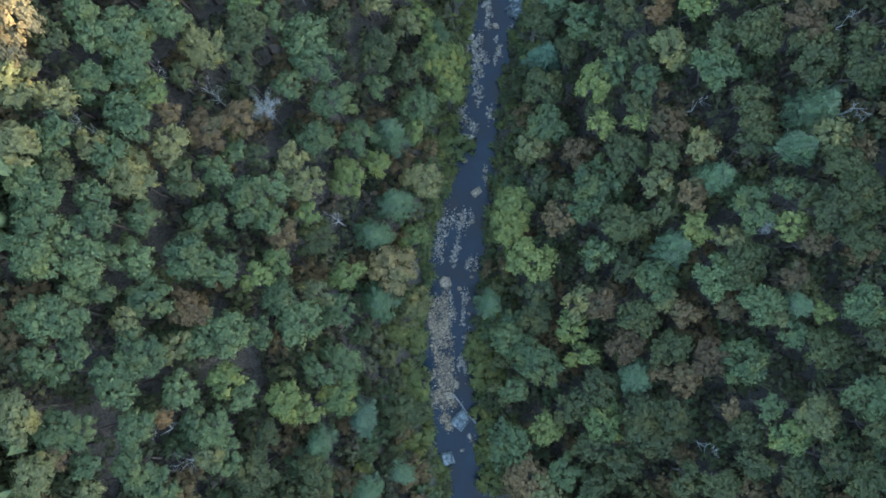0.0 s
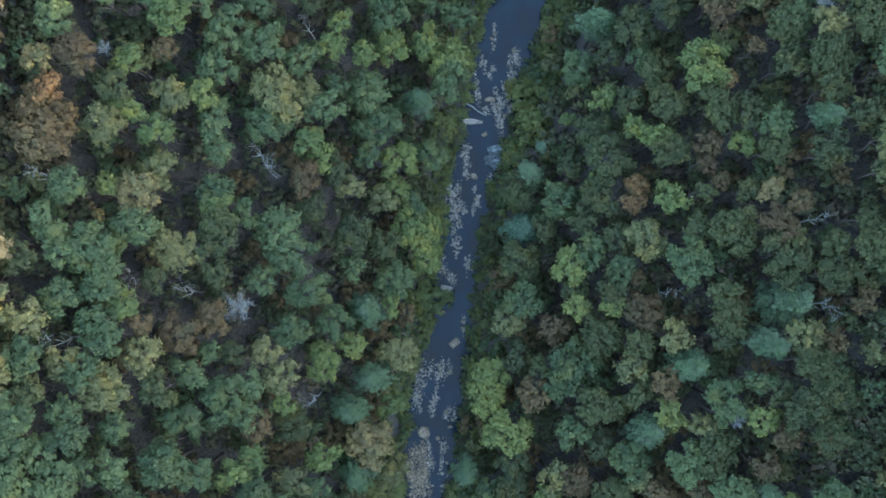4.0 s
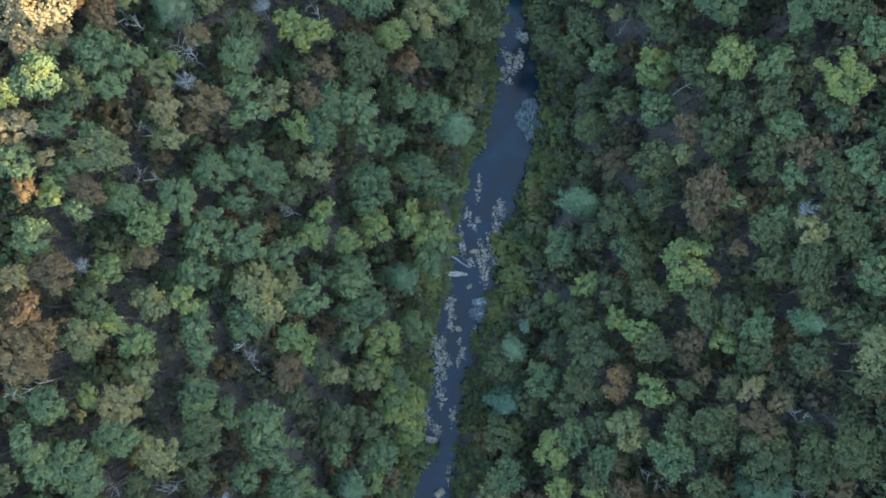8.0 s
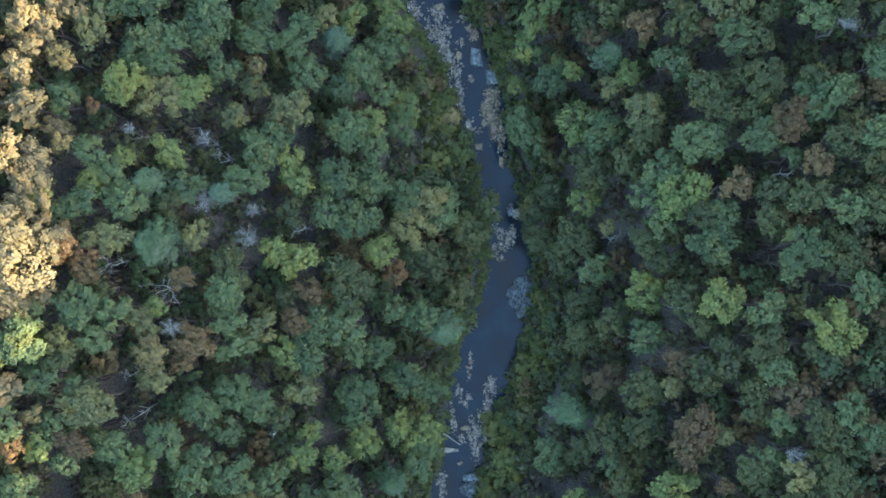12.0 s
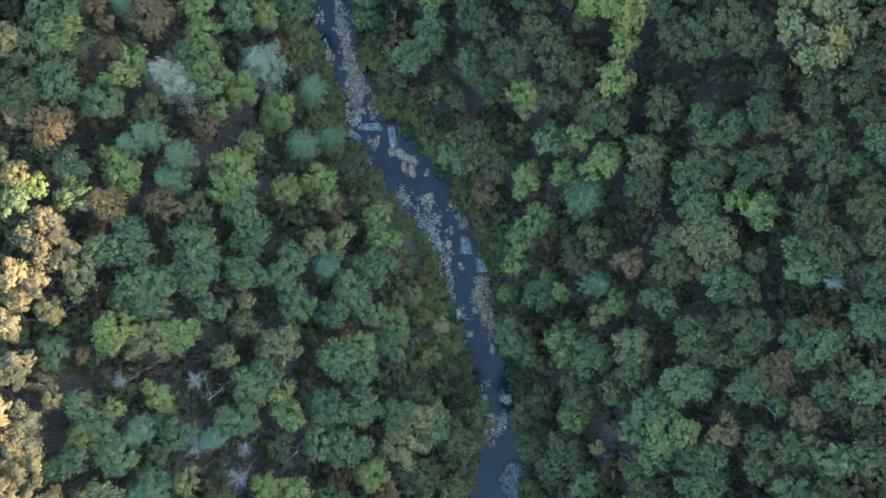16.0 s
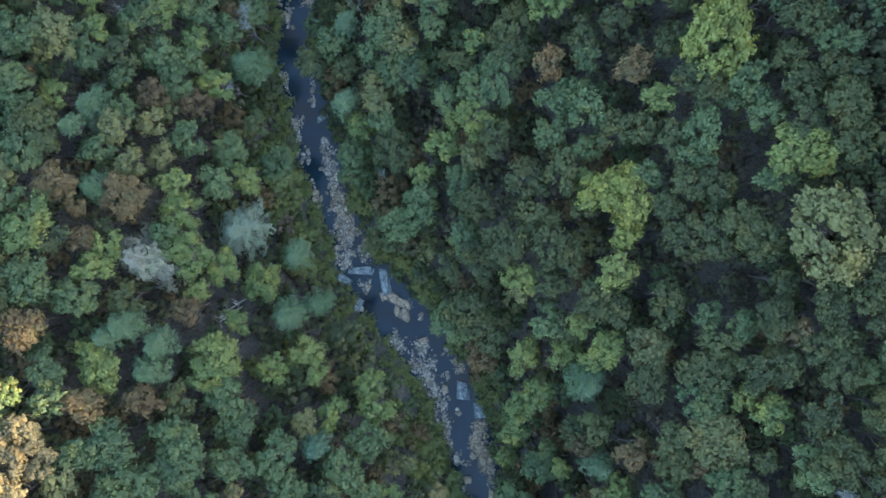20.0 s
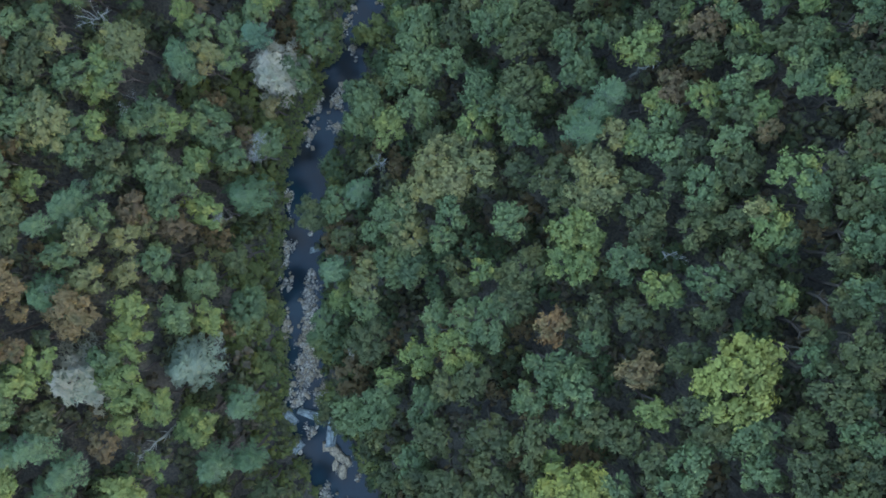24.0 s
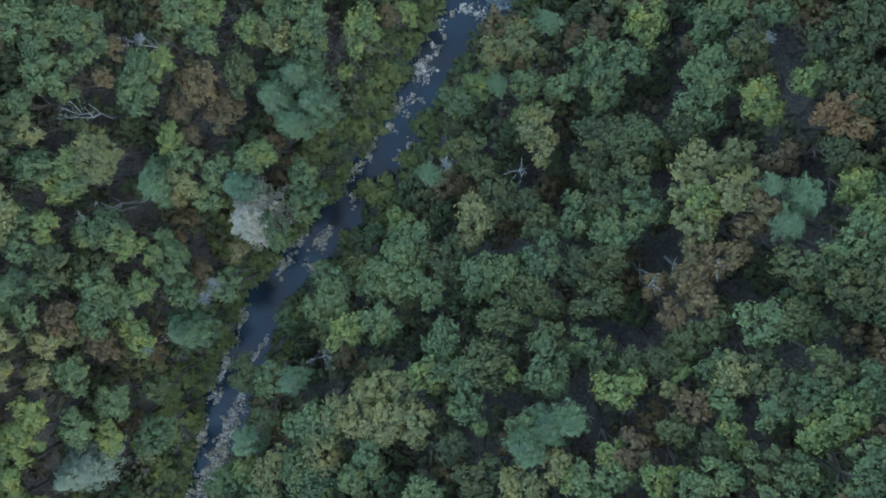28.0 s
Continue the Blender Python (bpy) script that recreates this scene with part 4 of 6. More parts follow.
grove("l", [
    (0.8, 190.7, 2.2), (45.5, 191.3, 2.1), (-46.9, 196.5, 2.2), (-23.4, 198.8, 2.7), (19.9, 201.7, 1.7), (-26, 205.7, 2.1), (41.9, 206.4, 2.1),
    (32.3, 206.5, 2), (30.1, 206.6, 2.4), (-40.1, 206.9, 2), (55.2, 209.4, 1.7), (31.9, 210.2, 2.7), (-30.8, 210.5, 2.3), (29.6, 211.1, 2.4),
    (-41.3, 212.9, 2.3), (-41.1, 216.8, 2), (52.1, 217.5, 2.7), (1.5, 218.2, 2.5), (22.7, 221, 1), (14.1, 221.8, 2.6), (34.4, 223.8, 1.6),
    (53.4, 224.2, 2.7), (-32.6, 227.1, 1.8), (22.2, 228.9, 1.1), (35.7, 229.3, 1.8), (40.6, 230.7, 1.8), (47.5, 231.2, 1.9),
    (-21.3, 231.9, 1.8), (42.9, 232.4, 1.1), (-1.3, 234.7, 1.7), (-37.4, 235.1, 1.7)])
grove("l", [
    (54.1, 235.3, 1.9), (32.4, 236.3, 2.6), (46.1, 239.1, 1.4), (43.8, 239.4, 1.6), (36.4, 241.4, 1), (-36, 243.8, 1.9), (-30.8, 244.5, 1.6),
    (49.5, 245.4, 2.3), (-18.3, 246.8, 1.1), (-22.6, 248.2, 1.2), (50.1, 248.5, 2.3), (-19.3, 253, 2.7), (-2.1, 255.6, 1.6), (5, 255.9, 1.6),
    (-15.5, 258.1, 1.4), (27.7, 258.4, 2.1), (41, 267.4, 1.8), (38.8, 268.8, 1.9), (28.3, 271.2, 1.7), (25.9, 271.9, 2.1), (10.7, 272.7, 2.6),
    (29, 276.1, 1.7)])
grove("v", [
    (41.1, 172.3, 2.4), (41.4, 176.9, 3.5), (38.1, 178.1, 3.2), (64.9, 180.7, 1.7), (65, 182.9, 2.7), (52.5, 199, 5.4)])
grove("o", [
    (18.6, -46.6, 2.7), (-52.7, -39.6, 1.9), (-58.7, -36, 3.1), (-36.5, -35.9, 2.2), (62.6, -30.6, 3.4), (-60.8, -27.4, 3.3),
    (-42.6, -18.7, 2.4), (-48.5, -14.2, 2.2), (56.5, -13.8, 1.9), (24.5, -11.8, 2.8), (-5, -11.7, 2.8), (39.7, -10.7, 2.4), (-21.6, -9.7, 2.5),
    (49.8, -0.3, 2.3), (-46.9, 7, 2.8), (-22.9, 8.3, 2.8), (-47.8, 9.1, 3.1), (37.7, 9.6, 2.5), (-3.3, 11.3, 3.3), (-61.6, 12.1, 3.4),
    (-53.3, 12.9, 2.3), (-25.3, 13.2, 2.4), (-42, 13.4, 2.8), (44.1, 14.7, 2.6), (63.5, 15.4, 2.6), (16.7, 17.5, 2.7), (-61.7, 18.9, 2.3),
    (-57.3, 19.4, 2.7), (-63.2, 21.3, 2.3), (-61.1, 22.4, 2.6), (-35.8, 29.7, 2.5)])
grove("o", [
    (-38.9, 30.1, 3.1), (39.3, 31.5, 3.5), (54.6, 35, 1.5), (-6.2, 39.5, 2.6), (-11.7, 41.1, 2.2), (-40.3, 42.4, 2.7), (74.7, 46.5, 3.3),
    (-47.6, 49.2, 3.1), (-38.4, 54.4, 2.7), (-18.7, 56, 2.9), (-22.8, 56.2, 4.2), (65.8, 64.5, 2.5), (54.8, 70.2, 2), (-14.2, 76.9, 2.6),
    (-43.8, 77.5, 3.7), (47.6, 77.9, 1.8), (-35.3, 80.6, 2.3), (-20, 88.2, 2.7), (-37.2, 90.4, 2.2), (-41.3, 103, 2.8), (-29.6, 103, 2.1),
    (38.9, 104.3, 1.3), (4.1, 104.6, 3.5), (7.3, 109.2, 3), (-23.8, 123.1, 2), (43.4, 123.2, 3.2), (-15.9, 123.9, 3.5), (-35.7, 126.2, 3.5),
    (38.7, 127.9, 1.9), (6.7, 131.1, 1.5), (-45.9, 136.6, 2.8)])
grove("o", [
    (55.1, 140.1, 3.5), (-10.1, 141.2, 2.2), (52.8, 141.9, 2.9), (45.3, 154.5, 2.9), (-51.4, 158.6, 1.3), (26.9, 163.2, 1.9),
    (66.5, 171.8, 6.1), (-53.4, 184.5, 2.5), (19.5, 184.5, 2), (-35.3, 185.3, 2.4), (-31.4, 186.5, 2.1), (-37.1, 191, 2.3),
    (-32.5, 192.1, 2.3), (-31.2, 194.1, 1.9), (4, 194.2, 2.2), (4.4, 197.5, 2), (8.5, 203.2, 2.5), (-46.7, 206.2, 3.7), (7.4, 207.1, 2.7),
    (9.8, 211.2, 2.8), (12.8, 212.8, 3.2), (30.1, 215, 2), (9.5, 215.3, 2.5), (16.2, 215.3, 2.6), (32.6, 216.5, 2.8), (12.5, 216.9, 2.9),
    (-47.8, 217.7, 1.8), (30.5, 218.9, 3.4), (50, 219, 1.6), (-38.1, 220, 3.1), (-28.1, 222.1, 1.9)])
grove("o", [
    (31.7, 223.9, 1.8), (56.2, 234.4, 1.4), (8.4, 238.1, 1.5), (36.5, 239.3, 1), (7, 241.6, 2.7), (40.6, 245.2, 2.3), (-28.6, 245.9, 2.5),
    (9.4, 253.3, 2), (6.7, 255.3, 2.4), (28.9, 256.3, 2.5), (25.6, 259.3, 2.4), (-2.7, 260.4, 2), (29.7, 261.4, 2.3), (25.6, 262.4, 2.4),
    (-1, 263.1, 2.2), (27.7, 264.7, 2)])
grove("b", [
    (15.5, -44.6, 4.4), (-56.8, -34, 1.9), (49.8, -30, 1.6), (42.9, -24.5, 2.7), (38.8, -23.8, 2), (47.1, -20.7, 2.9), (33.1, -19.1, 3.2),
    (43, -13.4, 2.3), (-40.4, -12.1, 3.1), (28.8, -11.8, 3), (49.4, -11.8, 2.4), (59.4, -7.2, 2.4), (61.3, -1.6, 2.3), (-27.3, 0.1, 2.6),
    (21.4, 4.1, 2.8), (42.6, 6.9, 2.5), (25.3, 16, 2.8), (-37.5, 16.1, 3.1), (-42.3, 18.4, 1.7), (-33, 19, 2.7), (39.1, 19.3, 3.1),
    (38.3, 25.3, 1.3), (59.6, 33.6, 2.9), (62.5, 37.2, 1.7), (51.1, 41, 1.4), (-18.6, 42.1, 2.9), (48.5, 44.1, 1.7), (-54.9, 46.3, 3.8),
    (49, 47.4, 2.2), (-53.2, 50.3, 2.3), (-57.6, 50.9, 1.7)])
grove("b", [
    (-50.7, 59.6, 3.1), (-39.4, 61.8, 1.8), (55.4, 62.2, 1.3), (49.8, 70.9, 3.8), (-46.1, 71.6, 2.4), (65.1, 77.2, 2.7), (38.4, 77.9, 2.9),
    (48.4, 82.5, 2.3), (-31.8, 83.3, 2), (-29.8, 86.1, 2.8), (-15, 88.8, 2.1), (-13, 94, 2.4), (-31, 96.6, 1.8), (-43.8, 97.7, 2),
    (56, 110.6, 2.4), (67.1, 113.8, 2.1), (63, 119.9, 2.9), (52.2, 135.5, 1.5), (36.2, 137, 1.9), (42.5, 137.3, 2.4), (-33.6, 148, 2.7),
    (-41.3, 148.1, 3), (20.4, 151.1, 3.1), (63.9, 157.9, 2), (-49.4, 160.4, 3.3), (-27.3, 161.3, 2.1), (74.4, 171.9, 1.4), (-41.5, 173.6, 1.9),
    (-43.1, 178.5, 1.5), (-35.6, 180, 3.6), (-45.5, 182, 3.2)])
grove("b", [
    (-26.7, 195.2, 2.4), (42.3, 195.4, 2.4), (-32.4, 196.4, 2.3), (-21, 211.6, 1.4), (-30.8, 228.3, 1.4), (49, 228.7, 1.4),
    (-42.4, 229.2, 1.2), (-33.6, 230.8, 1.8), (37.3, 231.1, 2.1), (-43.7, 233.4, 1.6), (-28.9, 234, 2.6), (-32.3, 235.2, 2.7),
    (39.2, 239.7, 2), (54.4, 242.4, 1), (32.4, 246.1, 1.7), (29.3, 247.6, 1.6), (34.3, 249.4, 2), (31.6, 250.4, 2.1), (31.4, 252.7, 2.4),
    (33.3, 254.9, 2.1), (-17.2, 256.3, 1.2), (33.1, 259.4, 1.4), (33.4, 261.9, 1.8), (5, 267, 1.6), (31.6, 267.3, 1.8), (6.5, 269.6, 1.3),
    (16.7, 273.2, 1)])
grove("r", [
    (-43.2, -29.2, 1.4), (37.6, 38.4, 2.2), (37.5, 41, 1.8), (-55.1, 53.9, 2.6), (51.3, 57.6, 1.7), (-54.8, 71.8, 1.7), (2, 96.5, 2),
    (-44.7, 99.7, 2), (-47.1, 102.2, 2.3), (63.7, 120.7, 1.6), (-45.4, 124.1, 1.1), (31, 197.8, 2.3), (-32.8, 234, 1.2), (35, 273.7, 1.9),
    (32.5, 274.2, 1.9)])
grove("y", [
    (-9.5, -5, 4), (-43, 39, 3), (58.4, 39.5, 2), (-56.2, 58.5, 2), (-51.7, 76.5, 1.4), (-35.8, 84.9, 2.6), (-47.3, 93.5, 1.1),
    (-48.7, 117.7, 1.4), (11.8, 125.3, 1.5), (-49.3, 131.4, 1.9), (-21, 131.6, 1.4), (-54, 152.8, 1.9), (-53.3, 161.8, 1.6),
    (-56.1, 174.3, 2.4), (-56.9, 183.3, 2.1), (-18.3, 216.5, 1.5), (-28.1, 219.6, 1.2), (58.4, 234.8, 1)])
# trees on the sunlit western edge, with the sun's tint in their leaves
grove("t", [
    (-62.6, 25.6, 2.3), (-62.1, 30.9, 3.8), (-55.6, 80.5, 2.6), (-54.1, 93.6, 3), (-50, 94.9, 1.9), (-53.1, 98.5, 4.1), (-49.4, 102.6, 3.1),
    (-54.3, 104.7, 3.4), (-52.6, 106.5, 2.1), (-52, 111.1, 3.4), (-51.1, 114.9, 2.5), (-55.3, 115.9, 2.8), (-50, 119.9, 1.7),
    (-53.3, 123.2, 2.7), (-55.3, 129.2, 2.2), (-53.3, 133.4, 1.9), (-50.8, 135.9, 1.8), (-54.4, 137, 2.4), (-47.9, 139.3, 1.7),
    (-50.3, 143, 4), (-50, 146.1, 1.8), (-55.3, 162.6, 1.6)])
grove("p", [
    (-14.5, -32.2, 3.1), (19.7, 34.3, 3.6), (22.5, 48.8, 1.1), (-25.4, 110.1, 2.1), (-8.3, 137.3, 2.8), (-21.7, 226.3, 2.3)])
grove("q", [
    (-13.1, -44.2, 2.5), (-7.5, -42.4, 2.3), (-21.2, -35.6, 3), (35, -24.7, 3.7), (59.7, -11.9, 2.4), (8.7, -11.8, 2.7), (-11.6, -10.7, 3.8),
    (40.2, -3, 3.1), (41, -1.4, 3.1), (-12.5, 1.1, 3.7), (-8.4, 7.4, 3.6), (47, 9.9, 3.7), (59, 14.2, 3.3), (-9.2, 19.7, 3.5),
    (63.1, 21.3, 5.2), (20.6, 44.6, 2.6), (65.9, 50.5, 2.6), (0.6, 57.7, 3), (33.1, 71.2, 3.7), (10.1, 85.9, 3.6), (-35.6, 101.9, 4.2),
    (-36.6, 111.6, 3.4), (38.6, 133.7, 2.9), (36.4, 148.5, 3.6), (-33, 152.1, 2.9), (-31.5, 156.3, 2.9), (-38.6, 158.1, 2.3),
    (-12.8, 158.8, 3.5), (-36.4, 159.6, 3), (-7.9, 160.4, 2.6), (-11.1, 169.1, 2.6)])
grove("q", [
    (-40, 181.3, 3.4), (-43.5, 191.2, 1.9), (-41.3, 194.6, 3.4), (-1.4, 194.8, 2.4), (-18.4, 202.3, 3.6), (-0.6, 207.5, 2.2),
    (-31.6, 219.9, 3.3), (28.4, 223.7, 2.7), (29.2, 226.6, 2.8), (30.2, 229.3, 2.3), (-19.7, 237.6, 2.5), (-24.1, 239, 3.4),
    (-19.6, 241.2, 3.2), (-0.8, 242.4, 1.7), (-23.2, 243.2, 3.4), (0.1, 256.7, 1.4), (35.3, 261.4, 2), (31.7, 263.9, 1.3), (35.2, 264.8, 2.3),
    (1, 266.4, 1.7)])
grove("w", [
    (-33.4, 169.7, 4.4), (-18.6, 222.5, 3.9)])
grove("m", [
    (-20.5, 173.6, 3.8)])
grove("z", [
    (53.7, 0.8, 1.5), (-28.8, 20.7, 3), (-46.8, 60.4, 1.5), (64.8, 68.3, 1.8), (-32.3, 88.9, 1.8), (-21.6, 102.9, 2.1), (-20.9, 107.6, 1.5),
    (-28.4, 109, 2.1), (-28.6, 119.1, 1.7), (-39, 120.1, 1.3), (70.1, 134.1, 1.7), (-20.9, 198.1, 1.1), (-18.2, 208.7, 1.4),
    (-18.2, 211.1, 1.8), (-39.8, 236.5, 1), (0.2, 244.8, 1.1), (22.8, 277.6, 1)])
grove("x", [
    (47.4, -37.3, 1.3), (-40.7, -36.6, 2.3), (-44, -31.4, 1.2), (46.5, 1.6, 1.8), (-18.8, 3.6, 1.6), (-54.2, 16, 1.9), (68.4, 20.2, 2.3),
    (44, 22.4, 1.3), (-37.5, 23.1, 2.7), (-43.7, 25.5, 1.5), (66.6, 34.5, 1.6), (-56.5, 41.6, 1.7), (-25.3, 44.3, 2.6), (-26.7, 47, 1),
    (-18.8, 69.7, 1.4), (-39.4, 74.3, 1.4), (-53.7, 81, 1.1), (-39.5, 81.7, 1.4), (49.7, 90.4, 1.2), (-33.9, 95.1, 3.1), (-41.7, 99, 2),
    (40.6, 102.7, 1.1), (1.3, 103.7, 1.6), (-14.3, 104.4, 1.3), (53.6, 109.5, 1.5), (65.5, 112.9, 1.1), (-26.1, 116.7, 1.7), (-23, 159.5, 1.6),
    (-22.1, 160.8, 1.1), (3.8, 182.8, 1.1), (-37.1, 210.8, 1.2)])
grove("x", [
    (43.2, 211, 1), (0.8, 212.3, 1.6), (-36.6, 212.4, 1.3), (-44.5, 222.4, 3.2), (34.4, 234.7, 1), (-42.2, 235.1, 1), (28.5, 247.7, 1.4),
    (8.8, 249.8, 2.3), (31.2, 250.9, 1.1), (32.7, 253.7, 1.2), (29.2, 276.1, 1)])
grove("s", [
    (9.9, -47.8, 3), (-15.8, -42.2, 3), (9, -42.1, 2.6), (-5.3, -39.6, 3.2), (8.5, -35.2, 3), (-7.5, -26.7, 3), (8.8, -25.7, 3.5),
    (7.5, -21.2, 3.2), (-6.4, -18.7, 2.9), (-10.7, -17.4, 3), (1.3, 21.2, 3.9), (3.4, 38.5, 2.8), (19.7, 50.5, 2.8), (4.5, 56.2, 3.1),
    (23.2, 56.2, 4.2), (21.7, 63.4, 3.5), (26.3, 64.1, 2.9), (27.5, 70.8, 2.5), (27.7, 75.7, 2.9), (29.9, 80.8, 2.1), (31.2, 89.5, 2.9),
    (7.8, 117.3, 3.4), (13.5, 120.4, 3.5), (9, 125.1, 3.4), (10.2, 129.7, 3), (5.1, 132.6, 2.7), (21.7, 142.2, 2.9), (-19.5, 148.9, 2.1),
    (-13.8, 149.9, 3), (11.3, 161.4, 2.8), (-20.3, 163.7, 3)])
grove("s", [
    (-12.3, 165.9, 2.5), (8.1, 166.6, 2.9), (2.3, 169.3, 2.9), (-13.4, 171.7, 3.1), (-16.9, 175.4, 2.4), (-0.8, 178.4, 3.1),
    (-15.4, 181.8, 3.5), (-18, 186.3, 3.3), (-19.6, 205.4, 2), (-29.6, 205.7, 3), (-6.8, 207.8, 2.1), (-22.4, 213.7, 3.4), (-32.5, 215.5, 3.3),
    (-26.1, 218.5, 3.1), (-18.5, 226.6, 2.3), (-7.5, 233.6, 3), (-19.1, 234.2, 2.7), (-14.8, 240.3, 1.9), (-7.1, 246.4, 2), (-17.7, 246.5, 3),
    (-15.7, 249.8, 2)])

# ---- the undergrowth and the woods beyond, too many to count ----
def thicket(name, shapes, spots, mat, label):
    """One object of many small crowns, each a turned and scaled copy of a shape."""
    vs, fs, soft, base = [], [], [], 0
    for x, y, z, r, h, k, spin in spots:
        v, f, n = shapes[k]
        c, s = math.cos(spin), math.sin(spin)
        vs.append(np.stack([(v[:, 0] * c - v[:, 1] * s) * r + x, (v[:, 0] * s + v[:, 1] * c) * r + y, v[:, 2] * h + z], 1))
        soft.append(np.stack([n[:, 0] * c - n[:, 1] * s, n[:, 0] * s + n[:, 1] * c, n[:, 2]], 1))
        fs.append(f + base)
        base += len(v)
    ob = new(name, mesh_of(name, np.concatenate(vs), np.concatenate(fs), mat, normals=np.concatenate(soft)))
    return tagged(ob, label, "undergrowth", kind="stuff")


def fern_bed(seed, blades=46):
    """A patch of ferns and long grass one metre in radius: thin arching blades that spread from a few roots."""
    rng = np.random.default_rng(seed)
    root = np.repeat(rng.uniform(-0.55, 0.55, (6, 2)), -(-blades // 6), 0)[:blades]
    az, lean, long = rng.uniform(0, 6.283, blades), rng.uniform(0.35, 1.1, blades), rng.uniform(0.35, 0.75, blades)
    way = np.stack([np.cos(az) * lean, np.sin(az) * lean, np.full(blades, 0.75)], 1)
    foot = np.column_stack([root, np.zeros(blades)])
    tip = foot + unit(way) * long[:, None]
    side = np.stack([-np.sin(az), np.cos(az), np.zeros(blades)], 1) * (long * rng.uniform(0.13, 0.24, blades))[:, None]
    mid = (foot * 0.45 + tip * 0.55) + np.array([0, 0, 0.09])
    v = np.stack([mid - side, foot, mid + side, tip], 1).reshape(-1, 3)
    q = np.arange(blades)[:, None] * 4
    f = np.concatenate([q + [[0, 1, 2]], q + [[0, 2, 3]]], 1).reshape(-1, 3)
    return wound(v, f, unit(np.repeat(way * [0.5, 0.5, 1.2], 4, 0) + rng.normal(size=(len(v), 3)) * 0.12))


BUSH = [broad_crown(80 + s, 4, 4, 12, 0.14, 0.9, 0.34, 0.5, 0.5) for s in range(4)]
FERN = [fern_bed(94 + s) for s in range(4)]
UNDER = [broad_crown(84 + s, 3, 3, 9, 0.18, 0.9, 0.4, 0.58, 0.62) for s in range(4)]
FAR = [broad_crown(90 + s, 4, 2, 6, 0.26, 0.9, 0.42, 0.6, 0.75) for s in range(4)]
# openings in the canopy, where the ground lies bare and dark
GAPS = [(35.3, -43.8, 2.4), (16.5, -30.7, 2.5), (-53.0, -28.4, 3.1), (49.7, -26.5, 2.5), (62.2, -22.7, 3.0), (-38.9, -21.6, 1.6),
        (-58.4, -17.9, 2.3), (-32.4, -10.7, 1.5), (-50.2, -8.2, 1.4), (-48.1, 0.6, 2.0), (-45.1, 5.0, 2.8), (-14.3, 5.4, 2.8), (-54.3, 7.1, 1.7),
        (-28.8, 15.7, 2.1), (31.6, 24.5, 1.6), (38.7, 25.9, 1.9), (-18.3, 26.0, 2.5), (50.7, 26.3, 2.1), (-15.9, 30.0, 1.8), (-31.6, 31.1, 1.7),
        (-39.0, 34.2, 2.0), (33.2, 34.7, 2.2), (-14.6, 36.1, 2.2), (35.0, 37.8, 2.0), (67.7, 37.9, 2.9), (-38.0, 38.7, 2.1), (-13.0, 40.6, 2.1),
        (-25.1, 40.7, 2.2), (-35.8, 43.4, 1.8), (-37.2, 49.4, 1.8), (54.3, 57.2, 2.3), (-42.3, 58.1, 2.1), (-21.5, 71.6, 1.7), (-10.8, 74.0, 2.1),
        (51.7, 76.6, 2.7), (-39.5, 80.8, 1.9), (-2.0, 87.3, 2.3), (-11.1, 103.7, 2.4), (-26.9, 104.0, 1.8), (40.6, 104.7, 1.8),
        (-17.8, 109.1, 1.4), (39.7, 111.6, 2.3), (66.6, 116.3, 1.1), (-11.5, 117.8, 2.3), (2.5, 119.1, 2.0), (-36.3, 119.6, 2.8),
        (-40.3, 120.8, 2.4), (-30.8, 121.2, 2.2), (44.2, 127.0, 2.0), (-27.4, 127.8, 1.9), (50.0, 129.1, 1.3), (53.8, 129.3, 2.1),
        (63.2, 133.0, 3.0), (-42.7, 136.4, 1.6), (-13.3, 141.8, 1.4), (43.2, 146.5, 1.2), (-30.3, 157.4, 2.4), (-18.3, 157.6, 2.3),
        (33.6, 157.8, 1.2), (69.7, 159.2, 1.8), (-27.3, 160.5, 2.6), (-30.6, 160.6, 1.7), (45.2, 160.6, 1.6), (-19.7, 160.8, 2.1),
        (54.9, 164.1, 3.1), (-24.6, 164.9, 1.8), (45.7, 167.4, 2.5), (22.0, 174.8, 2.0), (60.9, 175.2, 2.3), (-35.1, 175.5, 1.5),
        (-32.7, 176.4, 1.7), (21.6, 177.2, 1.5), (17.1, 177.6, 1.9), (21.8, 182.5, 2.5), (-33.6, 185.0, 1.8), (55.1, 188.1, 1.1),
        (47.9, 189.9, 1.9), (10.6, 195.1, 1.7), (-31.9, 200.1, 1.2), (-47.3, 201.0, 1.9), (43.8, 203.3, 1.4), (34.4, 204.1, 1.7),
        (65.3, 205.1, 0.6), (53.2, 205.8, 1.7), (-32.6, 206.1, 1.4), (-34.5, 208.1, 1.7), (19.5, 212.1, 1.9), (35.1, 212.6, 1.3),
        (24.2, 218.2, 1.0), (21.8, 219.9, 1.3), (55.9, 220.6, 0.9), (36.5, 221.3, 1.3), (-35.0, 225.4, 1.5), (40.3, 227.4, 1.0), (9.4, 228.1, 1.8),
        (26.1, 228.5, 1.5), (40.2, 229.4, 1.1), (52.5, 230.5, 2.0), (26.1, 230.8, 1.6), (33.9, 231.2, 1.7), (33.9, 234.3, 1.6),
        (-38.9, 239.2, 1.6), (26.2, 250.0, 1.2), (36.7, 252.9, 1.4), (46.3, 256.9, 1.8), (16.1, 264.1, 1.6), (32.1, 269.2, 1.7),
        (12.7, 275.6, 0.9), (24.8, 278.7, 1.3)]
grid = {}
for x, y, r in standing:
    grid.setdefault((int(x // 10), int(y // 10)), []).append((x, y, r))


